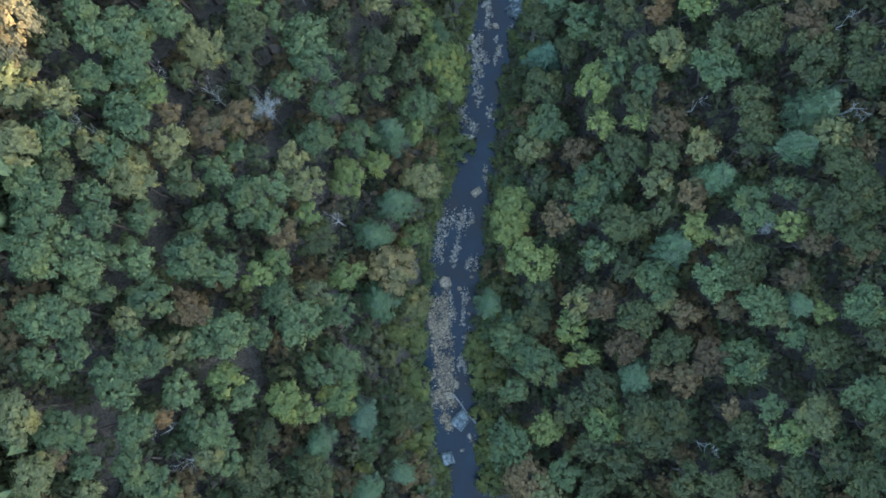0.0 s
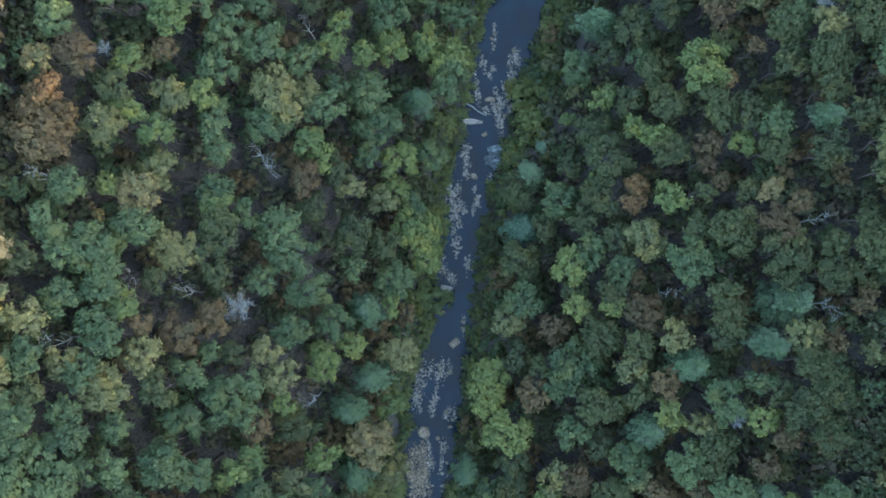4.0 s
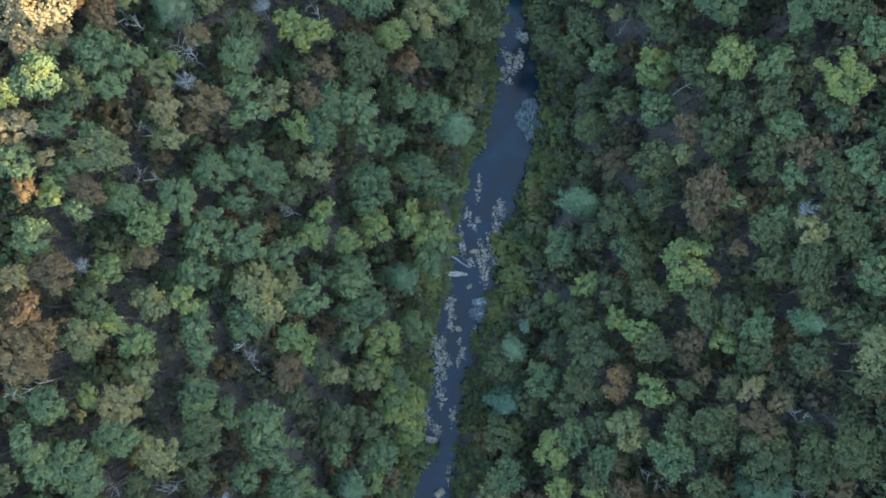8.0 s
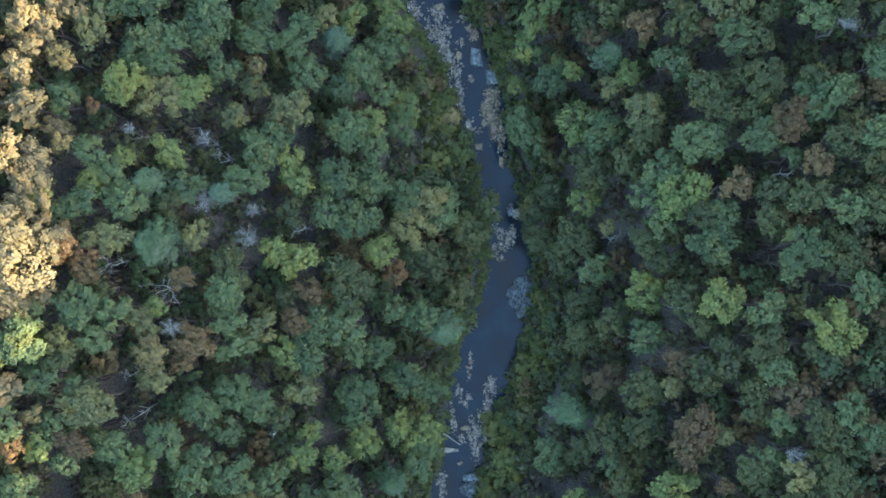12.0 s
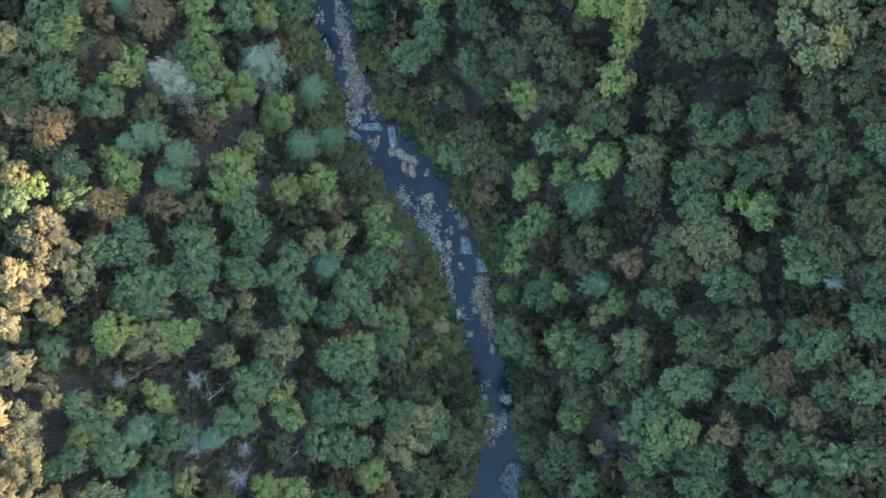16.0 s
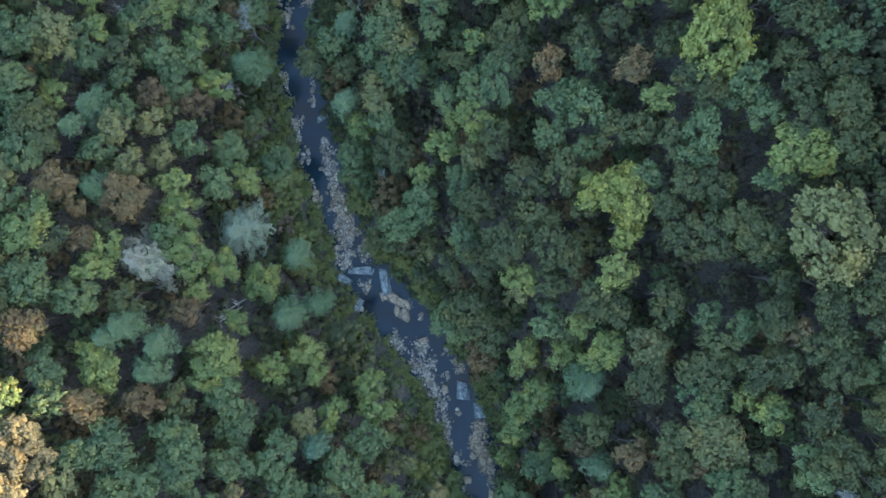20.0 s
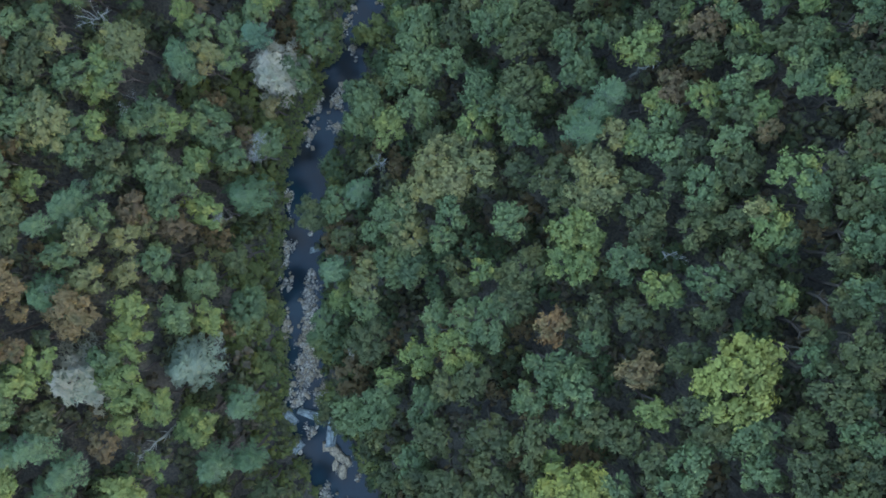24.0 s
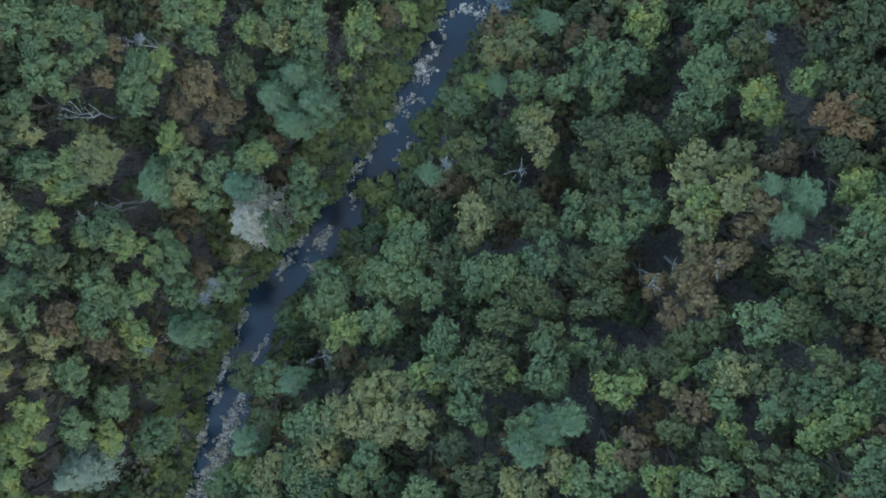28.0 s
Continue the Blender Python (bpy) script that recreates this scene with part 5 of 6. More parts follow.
def crowded(x, y, r, slack):
    i, j = int(x // 10), int(y // 10)
    return any((x - a) ** 2 + (y - b) ** 2 < (slack * (r + c)) ** 2 for k in (i - 1, i, i + 1) for m in (j - 1, j, j + 1) for a, b, c in grid.get((k, m), ()))


spots, edge, beyond = [], [], []
for j in range(int(350 / 2.7)):
    for i in range(int(185 / 2.7)):
        x, y = -85 + (i + chance.uniform(-0.5, 0.5)) * 2.7, -52 + (j + chance.uniform(-0.5, 0.5)) * 2.7
        x += float(centre(y)) * 0.5
        r = chance.uniform(1.5, 2.7)
        if abs(x - float(centre(y))) - float(half(y)) > 6 and not crowded(x, y, r, 0.36):
            gap = any((x - a) ** 2 + (y - b) ** 2 < c * c for a, b, c in GAPS)
            spots.append((x, y, float(land(x, y)) + (chance.uniform(-0.7, 0.2) if gap else chance.uniform(0.0, 3.0)), r, r * 1.1, chance.randrange(4), chance.uniform(0, 6.28)))
for j in range(int(345 / 1.1)):
    y = -50 + j * 1.1
    for side in (-1, 1):
        for k in range(5):
            r = chance.uniform(0.8, 1.8)
            out = chance.uniform(0.2 + r * 0.7, 8.0) if k else chance.uniform(0.0, 0.5) + r * 0.75
            yy = y + chance.uniform(-1, 1)
            x = float(centre(yy)) + side * (float(half(yy)) + out)
            edge.append((x, yy, float(land(x, yy)) - 0.3 + chance.uniform(0, 0.25) * out, r, r * chance.uniform(0.8, 1.3), chance.randrange(4), chance.uniform(0, 6.28)))
# smaller trees that fill the gaps under the canopy
MID = [broad_crown(100 + s, 6, 5, 15, 0.11, 0.85, 0.32, 0.46, 0.5) for s in range(4)]
middle = {"green": [], "deep": [], "olive": [], "brown": []}
for j in range(int(350 / 3.0)):
    for i in range(int(180 / 3.0)):
        x, y, r = -85 + (i + chance.uniform(-0.5, 0.5)) * 3.0, -52 + (j + chance.uniform(-0.5, 0.5)) * 3.0, chance.uniform(2.0, 3.4)
        x += float(centre(y)) * 0.5
        if abs(x - float(centre(y))) > float(half(y)) + 2.0 + r * 0.6 and not crowded(x, y, r, 0.47) and not any((x - a) ** 2 + (y - b) ** 2 < (c + r * 0.6) ** 2 for a, b, c in GAPS):
            grid.setdefault((int(x // 10), int(y // 10)), []).append((x, y, r))
            h = chance.uniform(4.0, 8.5)
            # mostly dark and brown hues: the shade under the canopy put into leaf colour
            hue = chance.choice(["green", "green", "deep", "deep", "deep", "olive", "brown", "brown"])
            middle[hue].append((x, y, float(land(x, y)) + h - r, r, r * 1.1, chance.randrange(4), chance.uniform(0, 6.28)))
for hue, rows in middle.items():
    thicket(hue + "_understory", MID, rows, LEAF[hue], "smaller %s trees filling the gaps under the canopy" % {"deep": "dark green"}.get(hue, hue))
thicket("undergrowth", UNDER, spots[::2] + spots[1::4], LEAF["under"], "dark leafy undergrowth beneath the trees of the valley")
thicket("brown_undergrowth", UNDER, spots[3::4], LEAF["litter"], "dull brown undergrowth and saplings beneath the trees")
thicket("bank_ferns", FERN, [(x, y, z, r * 1.25, r * 0.9, k, spin) for x, y, z, r, h, k, spin in edge[::2]], LEAF["shrub"], "mossy yellow-green ferns and long grass on the stream's banks")
thicket("dull_bank_ferns", FERN, [(x + 0.7, y + 0.6, z, r * 1.2, r * 0.9, k, spin) for x, y, z, r, h, k, spin in edge[::3]], LEAF["under"], "dull green ferns and grass on the stream's banks")
thicket("mossy_bank_undergrowth", BUSH, edge[::6], LEAF["shrub"], "mossy yellow-green bushes crowding the stream's banks")
thicket("green_bank_undergrowth", BUSH, edge[1::6], LEAF["green"], "green leafy bushes crowding the stream's banks")
thicket("dark_bank_undergrowth", BUSH, edge[3::6], LEAF["under"], "dark green brambles along the stream's banks")
for step, low, high, wide, inner in ((6.2, 3.8, 5.4, 165, False), (12.0, 7.5, 10.0, 420, True)):
    for j in range(int((wide * 2 + 340) / step)):
        for i in range(int(wide * 2 / step)):
            x, y = -wide + (i + chance.uniform(-0.5, 0.5)) * step, -wide - 20 + (j + chance.uniform(-0.5, 0.5)) * step
            near = -66 < x < 90 + float(centre(y)) * 0.5 and -50 < y < 296
            covered = inner and abs(x) < 160 and -180 < y < 480
            if not near and not covered and abs(x - float(centre(y))) > float(half(y)) + 5:
                r = chance.uniform(low, high)
                beyond.append((x, y, float(land(x, y)) + 12.5 - r * 1.1 + chance.uniform(-1.5, 1.5), r, r * 1.15, chance.randrange(4), chance.uniform(0, 6.28)))
thicket("far_woods", FAR, beyond[::2], LEAF["green"], "green woods on the slopes beyond the valley floor")
thicket("far_olive_woods", FAR, beyond[1::4], LEAF["olive"], "olive autumn woods on the slopes beyond the valley floor")
thicket("far_dark_woods", FAR, beyond[3::4], LEAF["deep"], "dark green woods on the slopes beyond the valley floor")


# fallen trunks lying in the openings
def fallen(x0, y0, x1, y1, thick):
    a, b = np.array([x0, y0, float(land(x0, y0)) + 0.5]), np.array([x1, y1, float(land(x1, y1)) + 0.5])
    mid = [a + (b - a) * t + [0, 0, 0.12 * math.sin(9 * t)] for t in (0, 0.3, 0.6, 0.85, 1.0)]
    ob = new("fallen_log", mesh_of("fallen_log", *tube(mid, [thick, thick * 0.9, thick * 0.75, thick * 0.55, thick * 0.4], 7), fallen_wood))
    return tagged(ob, "bleached fallen trunk lying on the forest floor", "log", group="fallen trunks")


for row in [(-42.4, 120.0, -31.1, 121.2, 0.22), (-44.0, 121.8, -33.5, 122.9, 0.18), (-40.5, 118.6, -29.0, 121.0, 0.16), (-32.3, 120.0, -22.5, 126.6, 0.2),
            (22.5, 176.4, 26.0, 178.5, 0.22)]:
    fallen(*row)


# ---- stones in the stream ----
def slab(seed, few=5, most=8):
    """An angular block one metre in half width: a few straight sides and a tilted, broken top."""
    rng = np.random.default_rng(seed)
    n = int(rng.integers(few, most))
    az = (np.arange(n) + 0.5 + rng.uniform(-0.9, 0.9, n) / n) * 6.283 / n
    out = np.stack([np.cos(az), np.sin(az)], 1) * rng.uniform(0.82, 1.12, (n, 1))
    tilt = rng.uniform(-0.2, 0.2, 2)
    rings = []
    for z, r, rough in ((-1.0, 1.06, 0.02), (0.1, 1.0, 0.03), (0.62, 0.93, 0.05), (0.86, 0.74, 0.08), (0.93, 0.38, 0.1)):
        p = out * r + rng.normal(size=(n, 2)) * rough
        rings.append(np.column_stack([p, z + (p @ tilt + rng.normal(size=n) * rough) * (z > 0.3)]))
    v = np.concatenate(rings + [np.array([[0.06, -0.05, 0.95]])])
    f = []
    for k in range(len(rings) - 1):
        for j in range(n):
            p, q = k * n + j, k * n + (j + 1) % n
            f += [[p, q, q + n], [p, q + n, p + n]]
    k = (len(rings) - 1) * n
    f += [[k + j, k + (j + 1) % n, len(v) - 1] for j in range(n)]
    v, f = split(v / np.abs(v).max(0), np.array(f))
    return v + rng.normal(size=v.shape) * [0.035, 0.035, 0.05], f


def split(v, f):
    """Every triangle cut into four, the new corners at the middles of its edges."""
    ends = np.sort(np.concatenate([f[:, [0, 1]], f[:, [1, 2]], f[:, [2, 0]]]), 1)
    edge, which = np.unique(ends, axis=0, return_inverse=True)
    a, b, c = len(v) + which.reshape(3, -1)
    v = np.concatenate([v, v[edge].mean(1)])
    return v, np.concatenate([np.stack(t, 1) for t in ((f[:, 0], a, c), (a, f[:, 1], b), (c, b, f[:, 2]), (a, b, c))])


ROCK = [slab(120 + s, 4, 7) for s in range(7)]
SLAB = [slab(130 + s) for s in range(5)]
BLOCK = [slab(150 + s, 4, 5) for s in range(5)]
ROCK_MESH = {t: [mesh_of("rock", v, f, STONE[t]) for v, f in (BLOCK if t == "blue" else ROCK)] for t in STONE}
ROCK_WORDS = {"blue": "wet blue-grey boulder in the stream bed", "pale": "pale buff boulder lying in the stream", "grey": "grey weathered boulder beside the water"}


def boulders(tone, rows):
    for x, y, a, b, turn in rows:
        ob = new("boulder", chance.choice(ROCK_MESH[tone]))
        tall = 0.4 * min(a, b) + 0.25
        ob.location, ob.scale, ob.rotation_euler = (x, y, float(level(y)) + tall * 0.25), (a, b, tall), (chance.uniform(-0.16, 0.16), chance.uniform(-0.16, 0.16), turn)
        tagged(ob, ROCK_WORDS[tone], "boulder", group="stream boulders")


def crags(rows):
    """Rock outcrops: cracked blocks wedged together, highest in the middle."""
    blocks = [mesh_of("rock", v, f, slate) for v, f in SLAB + BLOCK]
    for x, y, a, b, turn in rows:
        root = tagged(new("rock_outcrop"), "dark blue-grey cracked rock outcrop at the water's edge", "rock", group="stream boulders")
        root.location, root.rotation_euler = (x, y, float(level(y)) - 0.1), (0, 0, turn)
        for j in range(18):
            far, way, s = math.sqrt((j + 0.3) / 18) * 0.84, j * 2.4, chance.uniform(0.24, 0.4)
            block = part("rock", blocks[j % len(blocks)], root, (math.cos(way) * far * a, math.sin(way) * far * b, chance.uniform(0.25, 0.6) * (1.3 - far)), (s * a, s * b, 0.7), chance.uniform(-0.5, 0.5))
            block.rotation_euler = (chance.uniform(-0.4, 0.4), chance.uniform(-0.4, 0.4), chance.uniform(-0.5, 0.5))


def driftwood(x0, y0, x1, y1, thick):
    a, b = np.array([x0, y0, float(level(y0)) + 0.45]), np.array([x1, y1, float(level(y1)) + 0.45])
    mid = [a + (b - a) * t + [0.1 * math.sin(7 * t), 0, 0.12 * math.sin(9 * t)] for t in (0, 0.3, 0.6, 0.85, 1.0)]
    ob = new("driftwood_log", mesh_of("driftwood_log", *tube(mid, [thick, thick * 0.9, thick * 0.75, thick * 0.55, thick * 0.4], 7), dead))
    return tagged(ob, "bleached driftwood trunk lying across the stream stones", "log", group="driftwood")


boulders("blue", [
    (0.7, -43.9, 1.58, 1.46, 0.2), (3.5, -36, 2.06, 2.66, -0.6), (16.4, 49.3, 2.07, 1.38, -0), (16.2, 52.5, 2.37, 1.18, 0.1),
    (24.5, 108.1, 0.94, 1.17, 0.3), (20.6, 135.7, 1.29, 1.99, 0.1), (17.4, 139.8, 1.63, 2.57, 0.1), (-2.9, 157.8, 0.98, 1.52, -0.5),
    (2.5, 162.3, 1.28, 3.03, 0.1), (-5.4, 163, 2.17, 0.98, -0.5), (-1.8, 164.7, 3.03, 1.05, 0), (-8.3, 194.7, 1.57, 0.74, 0.6)])
boulders("pale", [
    (1.1, -30.7, 1.21, 0.97, 0.3), (2.7, -28.5, 0.6, 0.96, -0.2), (3.4, -8.3, 0.54, 0.6, -0), (0.4, -7, 1.31, 1.43, 0.2),
    (6, -5.9, 0.59, 0.36, 0.2), (-1.1, 8.8, 0.71, 1.06, -0), (7, 11.9, 1.29, 0.94, 0.6), (8.7, 16.4, 0.47, 0.35, -0),
    (4.7, 18.3, 0.58, 0.47, 0.2), (8, 37.2, 0.35, 0.35, -0), (11.2, 46.7, 0.92, 0.69, -0.3), (13.5, 55.5, 0.71, 0.47, 0.5),
    (14.7, 62.9, 1.18, 0.59, 0.1), (19.8, 73.2, 0.59, 0.41, -0), (15.7, 76.7, 0.35, 0.47, -0), (20.6, 108.3, 1.05, 0.82, 0.1),
    (20.8, 111.4, 0.47, 0.35, -0), (22.4, 118.4, 0.7, 1.41, -0), (17.7, 121.6, 1.05, 0.94, 0.3), (20.9, 125.3, 0.82, 1.05, 0.1)])
boulders("pale", [
    (19.2, 126.3, 0.82, 0.47, 0.6), (18.7, 126.7, 0.47, 0.82, -0.5), (13.7, 140.2, 0.76, 1.3, 0.1), (14.4, 143.1, 0.35, 0.47, -0),
    (9.7, 150.3, 1.19, 0.76, 0.5), (6.4, 155.6, 0.82, 1.75, 0.1), (4.8, 156.3, 0.65, 1.52, 0.1), (6.7, 157.9, 0.7, 1.17, 0.6),
    (5.6, 158.2, 1.17, 0.93, -0.5), (4.1, 159.1, 1.28, 1.4, 0.2), (2.8, 159.6, 1.3, 0.98, 0.2), (-3.5, 167.9, 0.93, 0.47, -0.6),
    (-6.4, 169.4, 0.58, 0.58, -0), (-9.7, 176.3, 0.65, 0.37, 0.8), (-9.9, 177.5, 0.6, 0.4, 0.8), (-10.4, 178.9, 0.65, 0.83, 0.5),
    (-9.3, 179, 0.4, 0.91, -0.3), (-10.3, 180.1, 0.87, 0.76, 0.3), (-13.2, 211.9, 0.4, 0.3, 0.3), (-13.4, 212.2, 0.37, 0.28, 0.5)])
boulders("pale", [
    (-14.1, 214.1, 0.5, 0.7, 0.3), (-15.3, 214.1, 0.46, 0.46, 0.5), (-13, 215.6, 0.3, 0.3, 0.3), (-9.5, 216.8, 0.65, 0.54, 0),
    (-10.2, 217, 0.64, 0.46, 0.8), (-12, 218.8, 0.4, 0.3, 0.3), (-11.2, 221.2, 0.5, 0.6, 0.8), (-10.8, 221.8, 0.64, 0.46, 0.5),
    (-11.1, 224.1, 0.53, 0.44, 0.6), (-10.8, 231, 0.35, 0.22, 0.6), (-12.7, 232.2, 0.3, 0.3, 0.3), (-12.3, 235.7, 0.5, 0.4, 0.3),
    (-12.1, 237, 0.55, 0.37, 0.5), (-11.8, 237.3, 0.44, 0.35, 0.6), (-12.6, 240.2, 0.35, 0.44, 0.6), (-12.2, 242, 0.83, 0.37, 0.1),
    (-11.9, 243.2, 0.79, 0.35, 0.2), (-12.2, 246.1, 0.44, 0.53, 0.6), (-12.1, 258.9, 0.35, 0.53, 0.8), (-13, 262.3, 0.44, 0.62, 0.6)])
boulders("grey", [
    (3.8, -42.2, 0.49, 0.36, -0), (7.7, -37.2, 0.73, 0.97, 0.3), (5.5, 23.2, 1.52, 0.82, -0.2), (10.5, 58.2, 3.08, 0.71, 0),
    (25.3, 107.9, 0.94, 1.06, 0.2), (15.6, 126.1, 0.7, 0.94, 0.2), (-2.8, 157.8, 0.58, 1.86, 0.5), (-7.7, 183.8, 0.81, 0.58, -0.2)])
crags([
    (16.1, 50.2, 2.8, 2.3, -0.0), (26.6, 90.7, 3.2, 4.8, -0.1), (-7.8, 268.6, 3.4, 2.1, 0.5)])
driftwood(2.0, -30.4, 6.7, -36.6, 0.2)
driftwood(6.2, -35.4, 7.6, -38.3, 0.15)
driftwood(9.8, 62.0, 13.7, 59.4, 0.22)
driftwood(9.2, -17.8, 11.5, -18.2, 0.12)
LOOSE_A = [
    (5.9, -40.1, 1, 1.2), (3.9, -23.6, 1, 2.4), (5.4, -21.2, 1.2, 4.8), (4.8, -11.7, 1, 3.6), (1.8, -11.1, 1, 3.6), (6, -3.4, 1.2, 2.4),
    (2.5, -1.1, 1.4, 2.4), (-1.1, 0.1, 1.2, 3), (-0.5, 4.9, 1.4, 4.7), (3.1, 4.9, 1.7, 3.5), (6.1, 6, 0.7, 1.8), (9.1, 15.4, 0.5, 2.3),
    (5.5, 26.7, 1.9, 2.6), (10.1, 26.7, 0.9, 2.9), (4.4, 29.7, 1.2, 1.7), (7.4, 32.1, 0.9, 2.3), (3.8, 33.3, 0.9, 1.2), (7.2, 33.9, 1, 2.4),
    (6.8, 38, 0.9, 1.7), (8.4, 38.7, 1.4, 2.1), (11.4, 41.7, 0.7, 3), (12.2, 42.2, 0.6, 1.7), (7.3, 42.4, 1.4, 3), (5.5, 42.4, 0.7, 2.4)]
LOOSE_B = [
    (7.4, 42.8, 1.4, 4), (6.2, 45.2, 0.9, 2.3), (15.6, 46.5, 1.7, 0.9), (9.5, 47.6, 0.7, 2.3), (9.1, 50.1, 1.4, 1.7), (9.7, 51.9, 1.2, 1.8),
    (16.2, 56.6, 1.2, 2.4), (16.8, 60.2, 1.4, 3), (19.2, 60.2, 0.7, 1.8), (15.1, 61.4, 1.7, 1.4), (16.2, 63.7, 0.9, 1.8),
    (18.6, 64.9, 1.2, 3.5), (11.9, 66.1, 0.9, 3.5), (20.4, 69, 1.4, 4.1), (14.7, 69.1, 1.2, 1.8), (13.3, 70.9, 0.7, 1.8), (19.8, 72, 1.2, 2.4),
    (15.7, 76.7, 0.6, 2.9), (21.7, 99.7, 1.2, 2.1), (20.8, 100, 1.2, 1.6), (23.5, 102, 1.6, 2.9), (22, 103.6, 1.6, 1.6),
    (24.4, 104.7, 0.9, 1.2), (25.3, 107.9, 1.2, 1.6)]
LOOSE_C = [
    (24.5, 108.3, 0.9, 0.9), (19.8, 109.6, 0.6, 1.4), (21.2, 111.4, 0.6, 1.2), (17, 119.2, 0.6, 1.2), (23.5, 120.2, 0.7, 0.9),
    (22.4, 122.6, 0.7, 2.3), (17.1, 125.1, 1.4, 0.5), (15.4, 125.8, 0.7, 1.2), (16, 126.1, 0.7, 1.4), (14.3, 128.7, 0.6, 1.8),
    (13.6, 130.8, 0.9, 2.9), (12, 131.5, 1.1, 2.2), (13.8, 132.3, 0.9, 2.9), (13.2, 135.8, 1.6, 2.9), (16.2, 135.8, 0.6, 0.7),
    (11.3, 136.1, 1.3, 2.2), (11.6, 139.4, 2.1, 3.3), (11.2, 139.6, 1.1, 2.2), (10.1, 142.4, 2, 2.2), (13.9, 143, 1.1, 0.9),
    (9.9, 144.1, 1.9, 3.3), (8.3, 145.7, 2, 2.2), (14.7, 148.1, 1.2, 0.9), (9.4, 148.6, 1.7, 1.7)]
LOOSE_D = [
    (8.3, 148.8, 1.6, 1.4), (4.9, 149.6, 1.3, 1.5), (5.4, 150, 1.4, 1.9), (3.8, 151.8, 0.9, 1.5), (9, 155.2, 0.9, 0.9), (6.4, 157.5, 1.1, 2.2),
    (-0.8, 161.7, 0.7, 1.1), (-1.3, 161.8, 1.2, 2.1), (4.5, 164, 0.7, 0.9), (-5.5, 165.6, 1.4, 1.3), (-5.3, 166.5, 1.9, 1.4),
    (-6.3, 167.7, 1.5, 1.3), (-2, 167.8, 1.5, 1.3), (1.1, 168.1, 1.4, 1.4), (-5.2, 168.2, 2.1, 1.4), (-0.6, 168.5, 1.6, 1.2),
    (-0.9, 168.9, 1.5, 1.1), (-4.7, 170, 1.3, 1.4), (-3.7, 171.6, 1.5, 1.5), (-6.9, 172.6, 0.9, 1.3), (-5.7, 173.1, 1.2, 1.2),
    (-5.4, 174, 1.6, 3.4), (-4.8, 174.8, 1.7, 2.2), (-9.9, 175.5, 0.6, 0.7)]
LOOSE_E = [
    (-7.1, 176.8, 1, 1), (-5.4, 178.1, 1.5, 1.9), (-10.6, 178.2, 0.9, 1.3), (-7.3, 180.8, 1, 1.1), (-10.9, 181.3, 0.5, 1.5),
    (-6.5, 182.6, 1.4, 1.6), (-7.6, 183.4, 0.9, 1.6), (-7.1, 185, 1.2, 2.9), (-8.4, 185.1, 1.2, 1.2), (-6.9, 186.7, 1.5, 2),
    (-8.2, 186.7, 0.9, 2.2), (-12.3, 187.4, 0.6, 2.3), (-11.4, 187.6, 0.6, 1.5), (-13.8, 187.8, 0.7, 1), (-8.1, 189.6, 1, 1.5),
    (-13.8, 190.2, 1.1, 1.6), (-13.6, 190.3, 0.7, 3.5), (-13.6, 192.3, 0.7, 1.9), (-13.1, 192.4, 0.9, 2.2), (-14.8, 195.5, 1.2, 1.7),
    (-10.2, 198, 0.6, 0.8), (-15.4, 198.8, 0.6, 2.2), (-14.6, 198.9, 0.7, 1.5), (-15.4, 199.8, 1.1, 1.3)]
LOOSE_F = [
    (-10, 200, 0.6, 2.2), (-15.4, 202.1, 1.1, 1.6), (-15.3, 202.4, 0.9, 2), (-8.8, 209.3, 0.6, 0.8), (-14.2, 213, 0.5, 0.9),
    (-14.8, 213.8, 0.6, 0.6), (-14, 215.7, 0.7, 1.9), (-15, 216.1, 0.5, 2.2), (-9.7, 216.2, 0.9, 0.6), (-10.8, 216.7, 1, 0.8),
    (-9.9, 216.8, 0.8, 1), (-15.5, 217.2, 1, 1.1), (-14.3, 219.2, 0.9, 1.5), (-14.2, 219.3, 1, 0.9), (-15.6, 219.4, 1.2, 1.2),
    (-10.5, 220.2, 0.8, 1.2), (-11.1, 220.3, 1.3, 1.4), (-11.3, 220.4, 0.6, 1.1), (-14.8, 220.9, 1.1, 1.1), (-11.3, 221.9, 0.9, 1),
    (-11.2, 222.5, 0.8, 0.9), (-13.5, 229.7, 0.4, 0.5), (-10.3, 229.8, 0.8, 1), (-10.6, 230.3, 0.7, 0.7)]
LOOSE_G = [
    (-12.9, 234, 0.7, 1.8), (-12.4, 234.5, 0.7, 0.7), (-12.4, 235.6, 0.5, 0.6), (-11.8, 237.4, 0.7, 0.6), (-12.3, 238.9, 0.6, 0.8),
    (-7.9, 239.7, 0.7, 0.7), (-12.5, 242.4, 0.7, 0.7), (-7.7, 242.5, 1, 0.9), (-11.6, 242.7, 1.2, 0.8), (-10.8, 246.1, 0.7, 0.7),
    (-12.3, 246.2, 0.8, 1), (-12.7, 246.6, 0.7, 0.8), (-11.1, 248.5, 0.8, 0.9), (-9.8, 248.9, 0.8, 0.7), (-12, 251.9, 1.4, 1.6),
    (-11.8, 252.7, 1.5, 1.5), (-13.3, 252.7, 1.1, 1.1), (-12.5, 254.6, 0.9, 1.2), (-12.2, 256.4, 1, 1.1), (-13.8, 260.3, 0.9, 1.1),
    (-9.9, 265.2, 2.3, 1.8)]
LOOSE = LOOSE_A + LOOSE_B + LOOSE_C + LOOSE_D + LOOSE_E + LOOSE_F + LOOSE_G
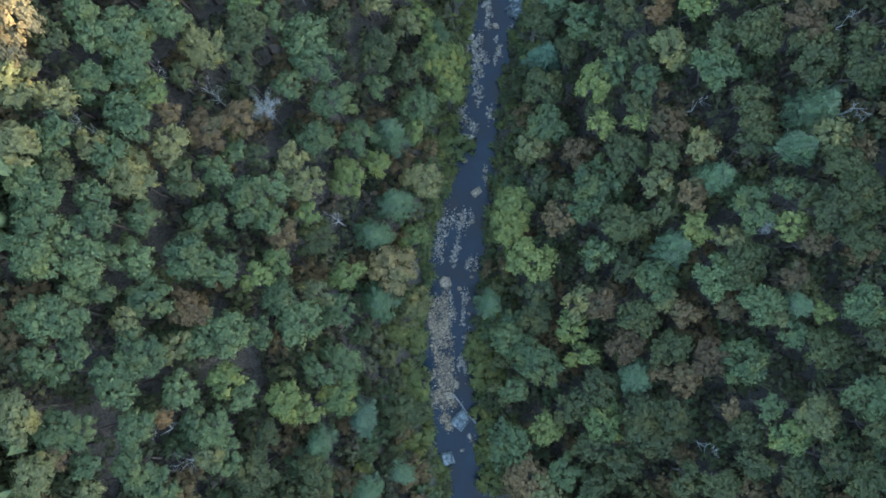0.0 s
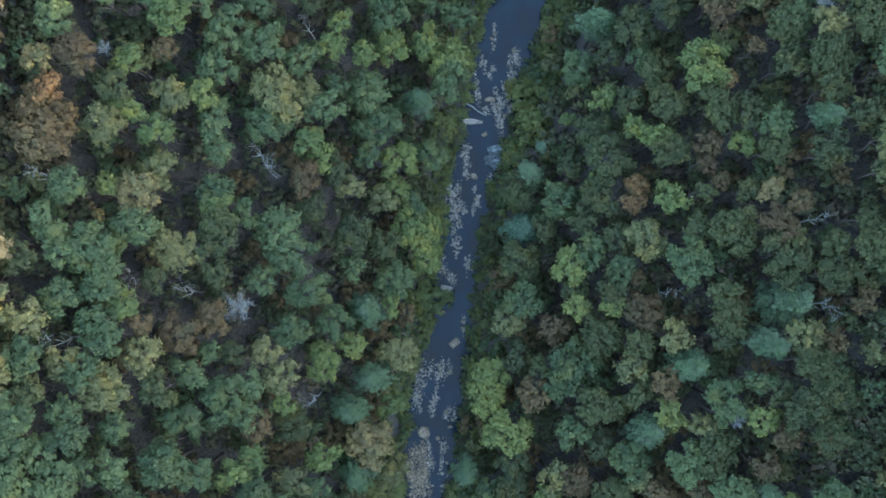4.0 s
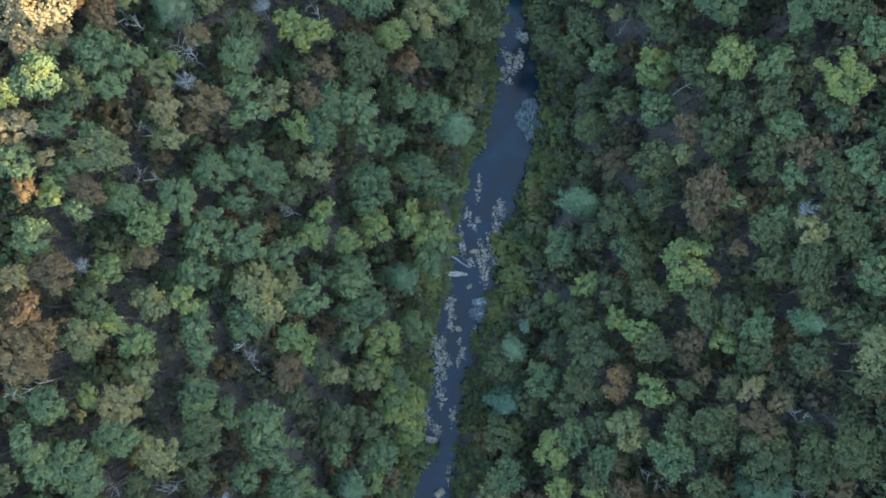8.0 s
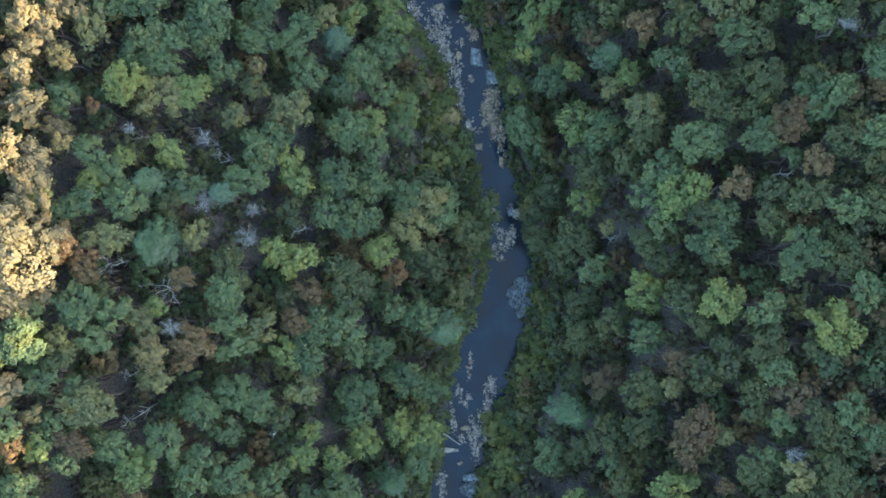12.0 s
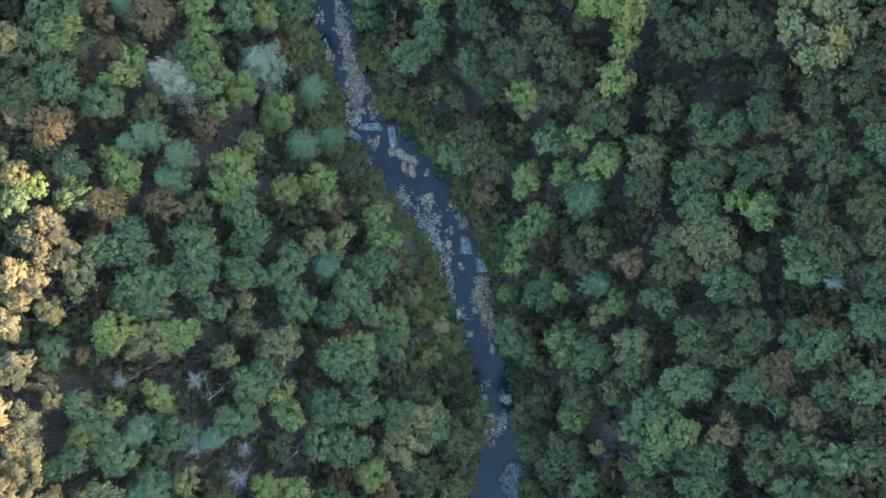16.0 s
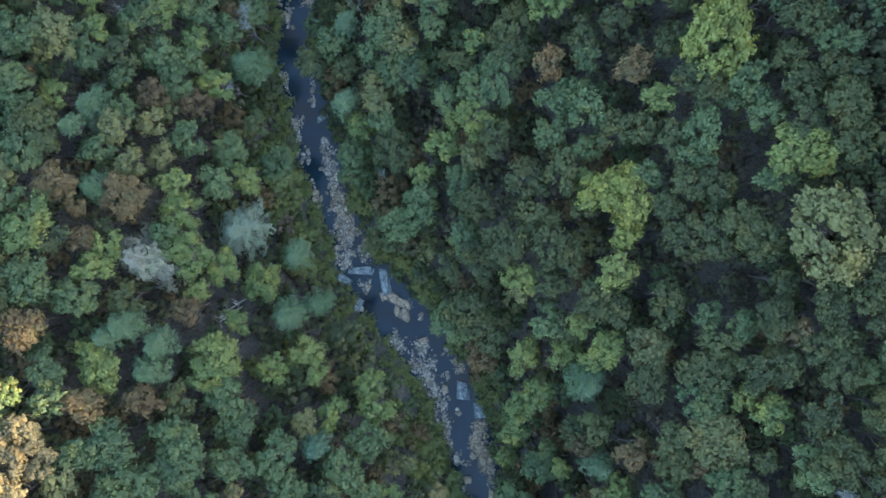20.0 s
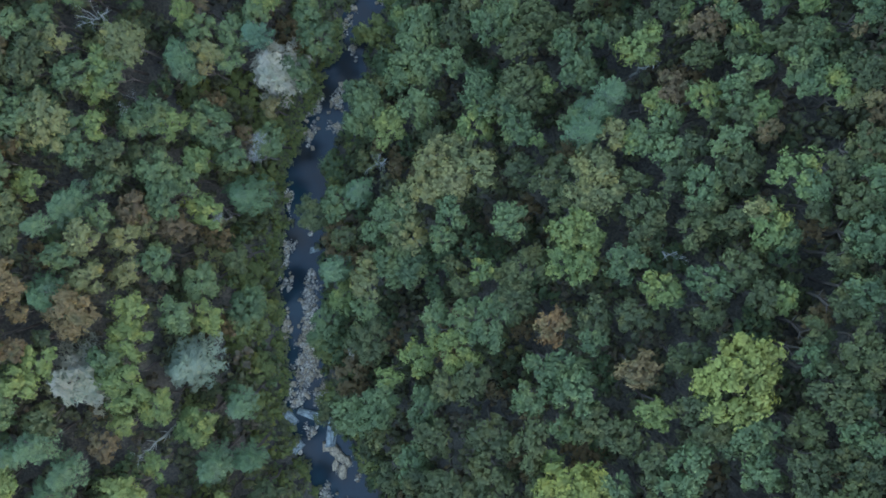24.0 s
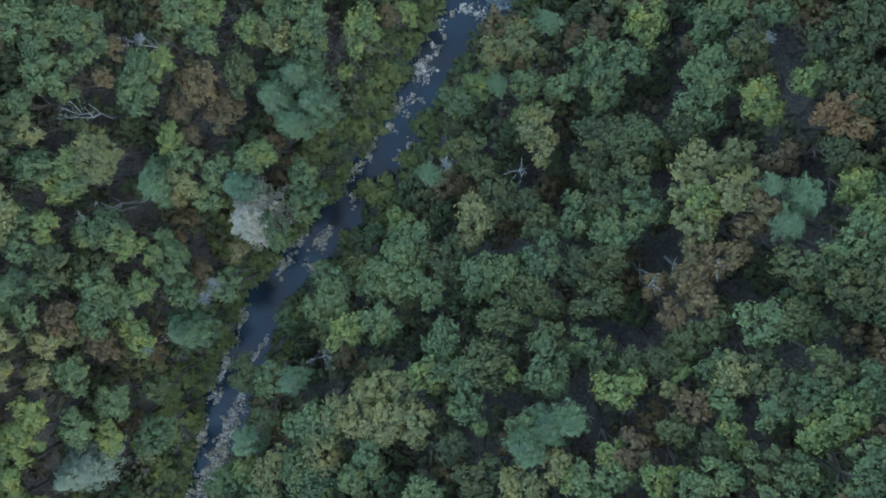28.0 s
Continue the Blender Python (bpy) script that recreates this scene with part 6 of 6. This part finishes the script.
BARS = [
    (0.5, -35.4, 1.7, 2.2), (-0, -31.3, 2.7, 2.4), (-0, -25.3, 2.2, 4.2), (-0.6, -18.8, 2.4, 3.6), (-2, -15.9, 1.2, 2.4),
    (-1.2, -12.3, 2.2, 4.2), (22.4, 123.1, 0.7, 1.8), (21.5, 126.2, 1.2, 2.9), (21.6, 126.7, 1.4, 2.9), (20.8, 129.8, 1.3, 2.9),
    (19.3, 130, 1.3, 2.2), (20.1, 130.8, 1.6, 2.9), (16.3, 144.6, 1.9, 1.6), (-1.1, 170.5, 1.6, 1.4), (-3.4, 171.7, 2.1, 1.6),
    (-5, 175.7, 1.6, 3.5), (-6.5, 179.2, 1.2, 2.9)]


def gravel(name, patches, mat, middle, thick, label):
    """Heaps of loose broken stones: many small, a few large, in clots that thin out to each patch's rim."""
    rng = np.random.default_rng(len(patches))
    cv = np.array([[1, 0, 0], [0, 1, 0], [-1, 0, 0], [0, -1, 0], [0.1, 0.1, 1.0], [0, 0, -1.0]])
    cf = np.array([[0, 1, 4], [1, 2, 4], [2, 3, 4], [3, 0, 4], [1, 0, 5], [2, 1, 5], [3, 2, 5], [0, 3, 5]])
    pieces = []
    for x, y, a, b in patches:
        clots = rng.uniform(-0.85, 0.85, (max(int(a * b * 1.6), 4), 2))
        for k in range(int(a * b * 3.14 * thick)):
            far = clots[rng.integers(len(clots))] + rng.normal(size=2) * 0.24
            px, py = x + far[0] * a, y + far[1] * b
            if abs(px - float(centre(py))) > float(half(py)) + 0.4:
                continue
            s = min(middle * math.exp(rng.normal() * 0.6), 0.42)
            v = cv * rng.uniform(0.65, 1.3, (6, 1)) * [s * rng.uniform(0.9, 1.7), s, s * 0.6]
            c, t = math.cos(k), math.sin(k)
            base = max(float(level(py)), float(land(px, py)))
            pieces.append((np.stack([v[:, 0] * c - v[:, 1] * t + px, v[:, 0] * t + v[:, 1] * c + py, v[:, 2] + base + s * 0.2], 1), cf))
    return tagged(new(name, mesh_of(name, *joined(pieces), mat)), label, "stones", kind="stuff")


gravel("river_stones", LOOSE, STONE["grey"], 0.095, 19.0, "loose broken grey stones strewn along the stream")
gravel("gravel_bar", BARS, STONE["pale"], 0.085, 60.0, "pale buff gravel heaped in bars along the stream")
# angular boulders among the loose stones
for x, y, a, b in LOOSE:
    for k in range(3 if a * b > 4 else 2):
        px, py = x + chance.uniform(-0.9, 0.9) * a, y + chance.uniform(-0.9, 0.9) * b
        if abs(px - float(centre(py))) < float(half(py)):
            size = chance.uniform(0.18, 0.38)
            boulders(chance.choice(["grey", "pale", "pale"]), [(round(px, 2), round(py, 2), size * chance.uniform(0.8, 1.6), size, chance.uniform(0, 3.14))])
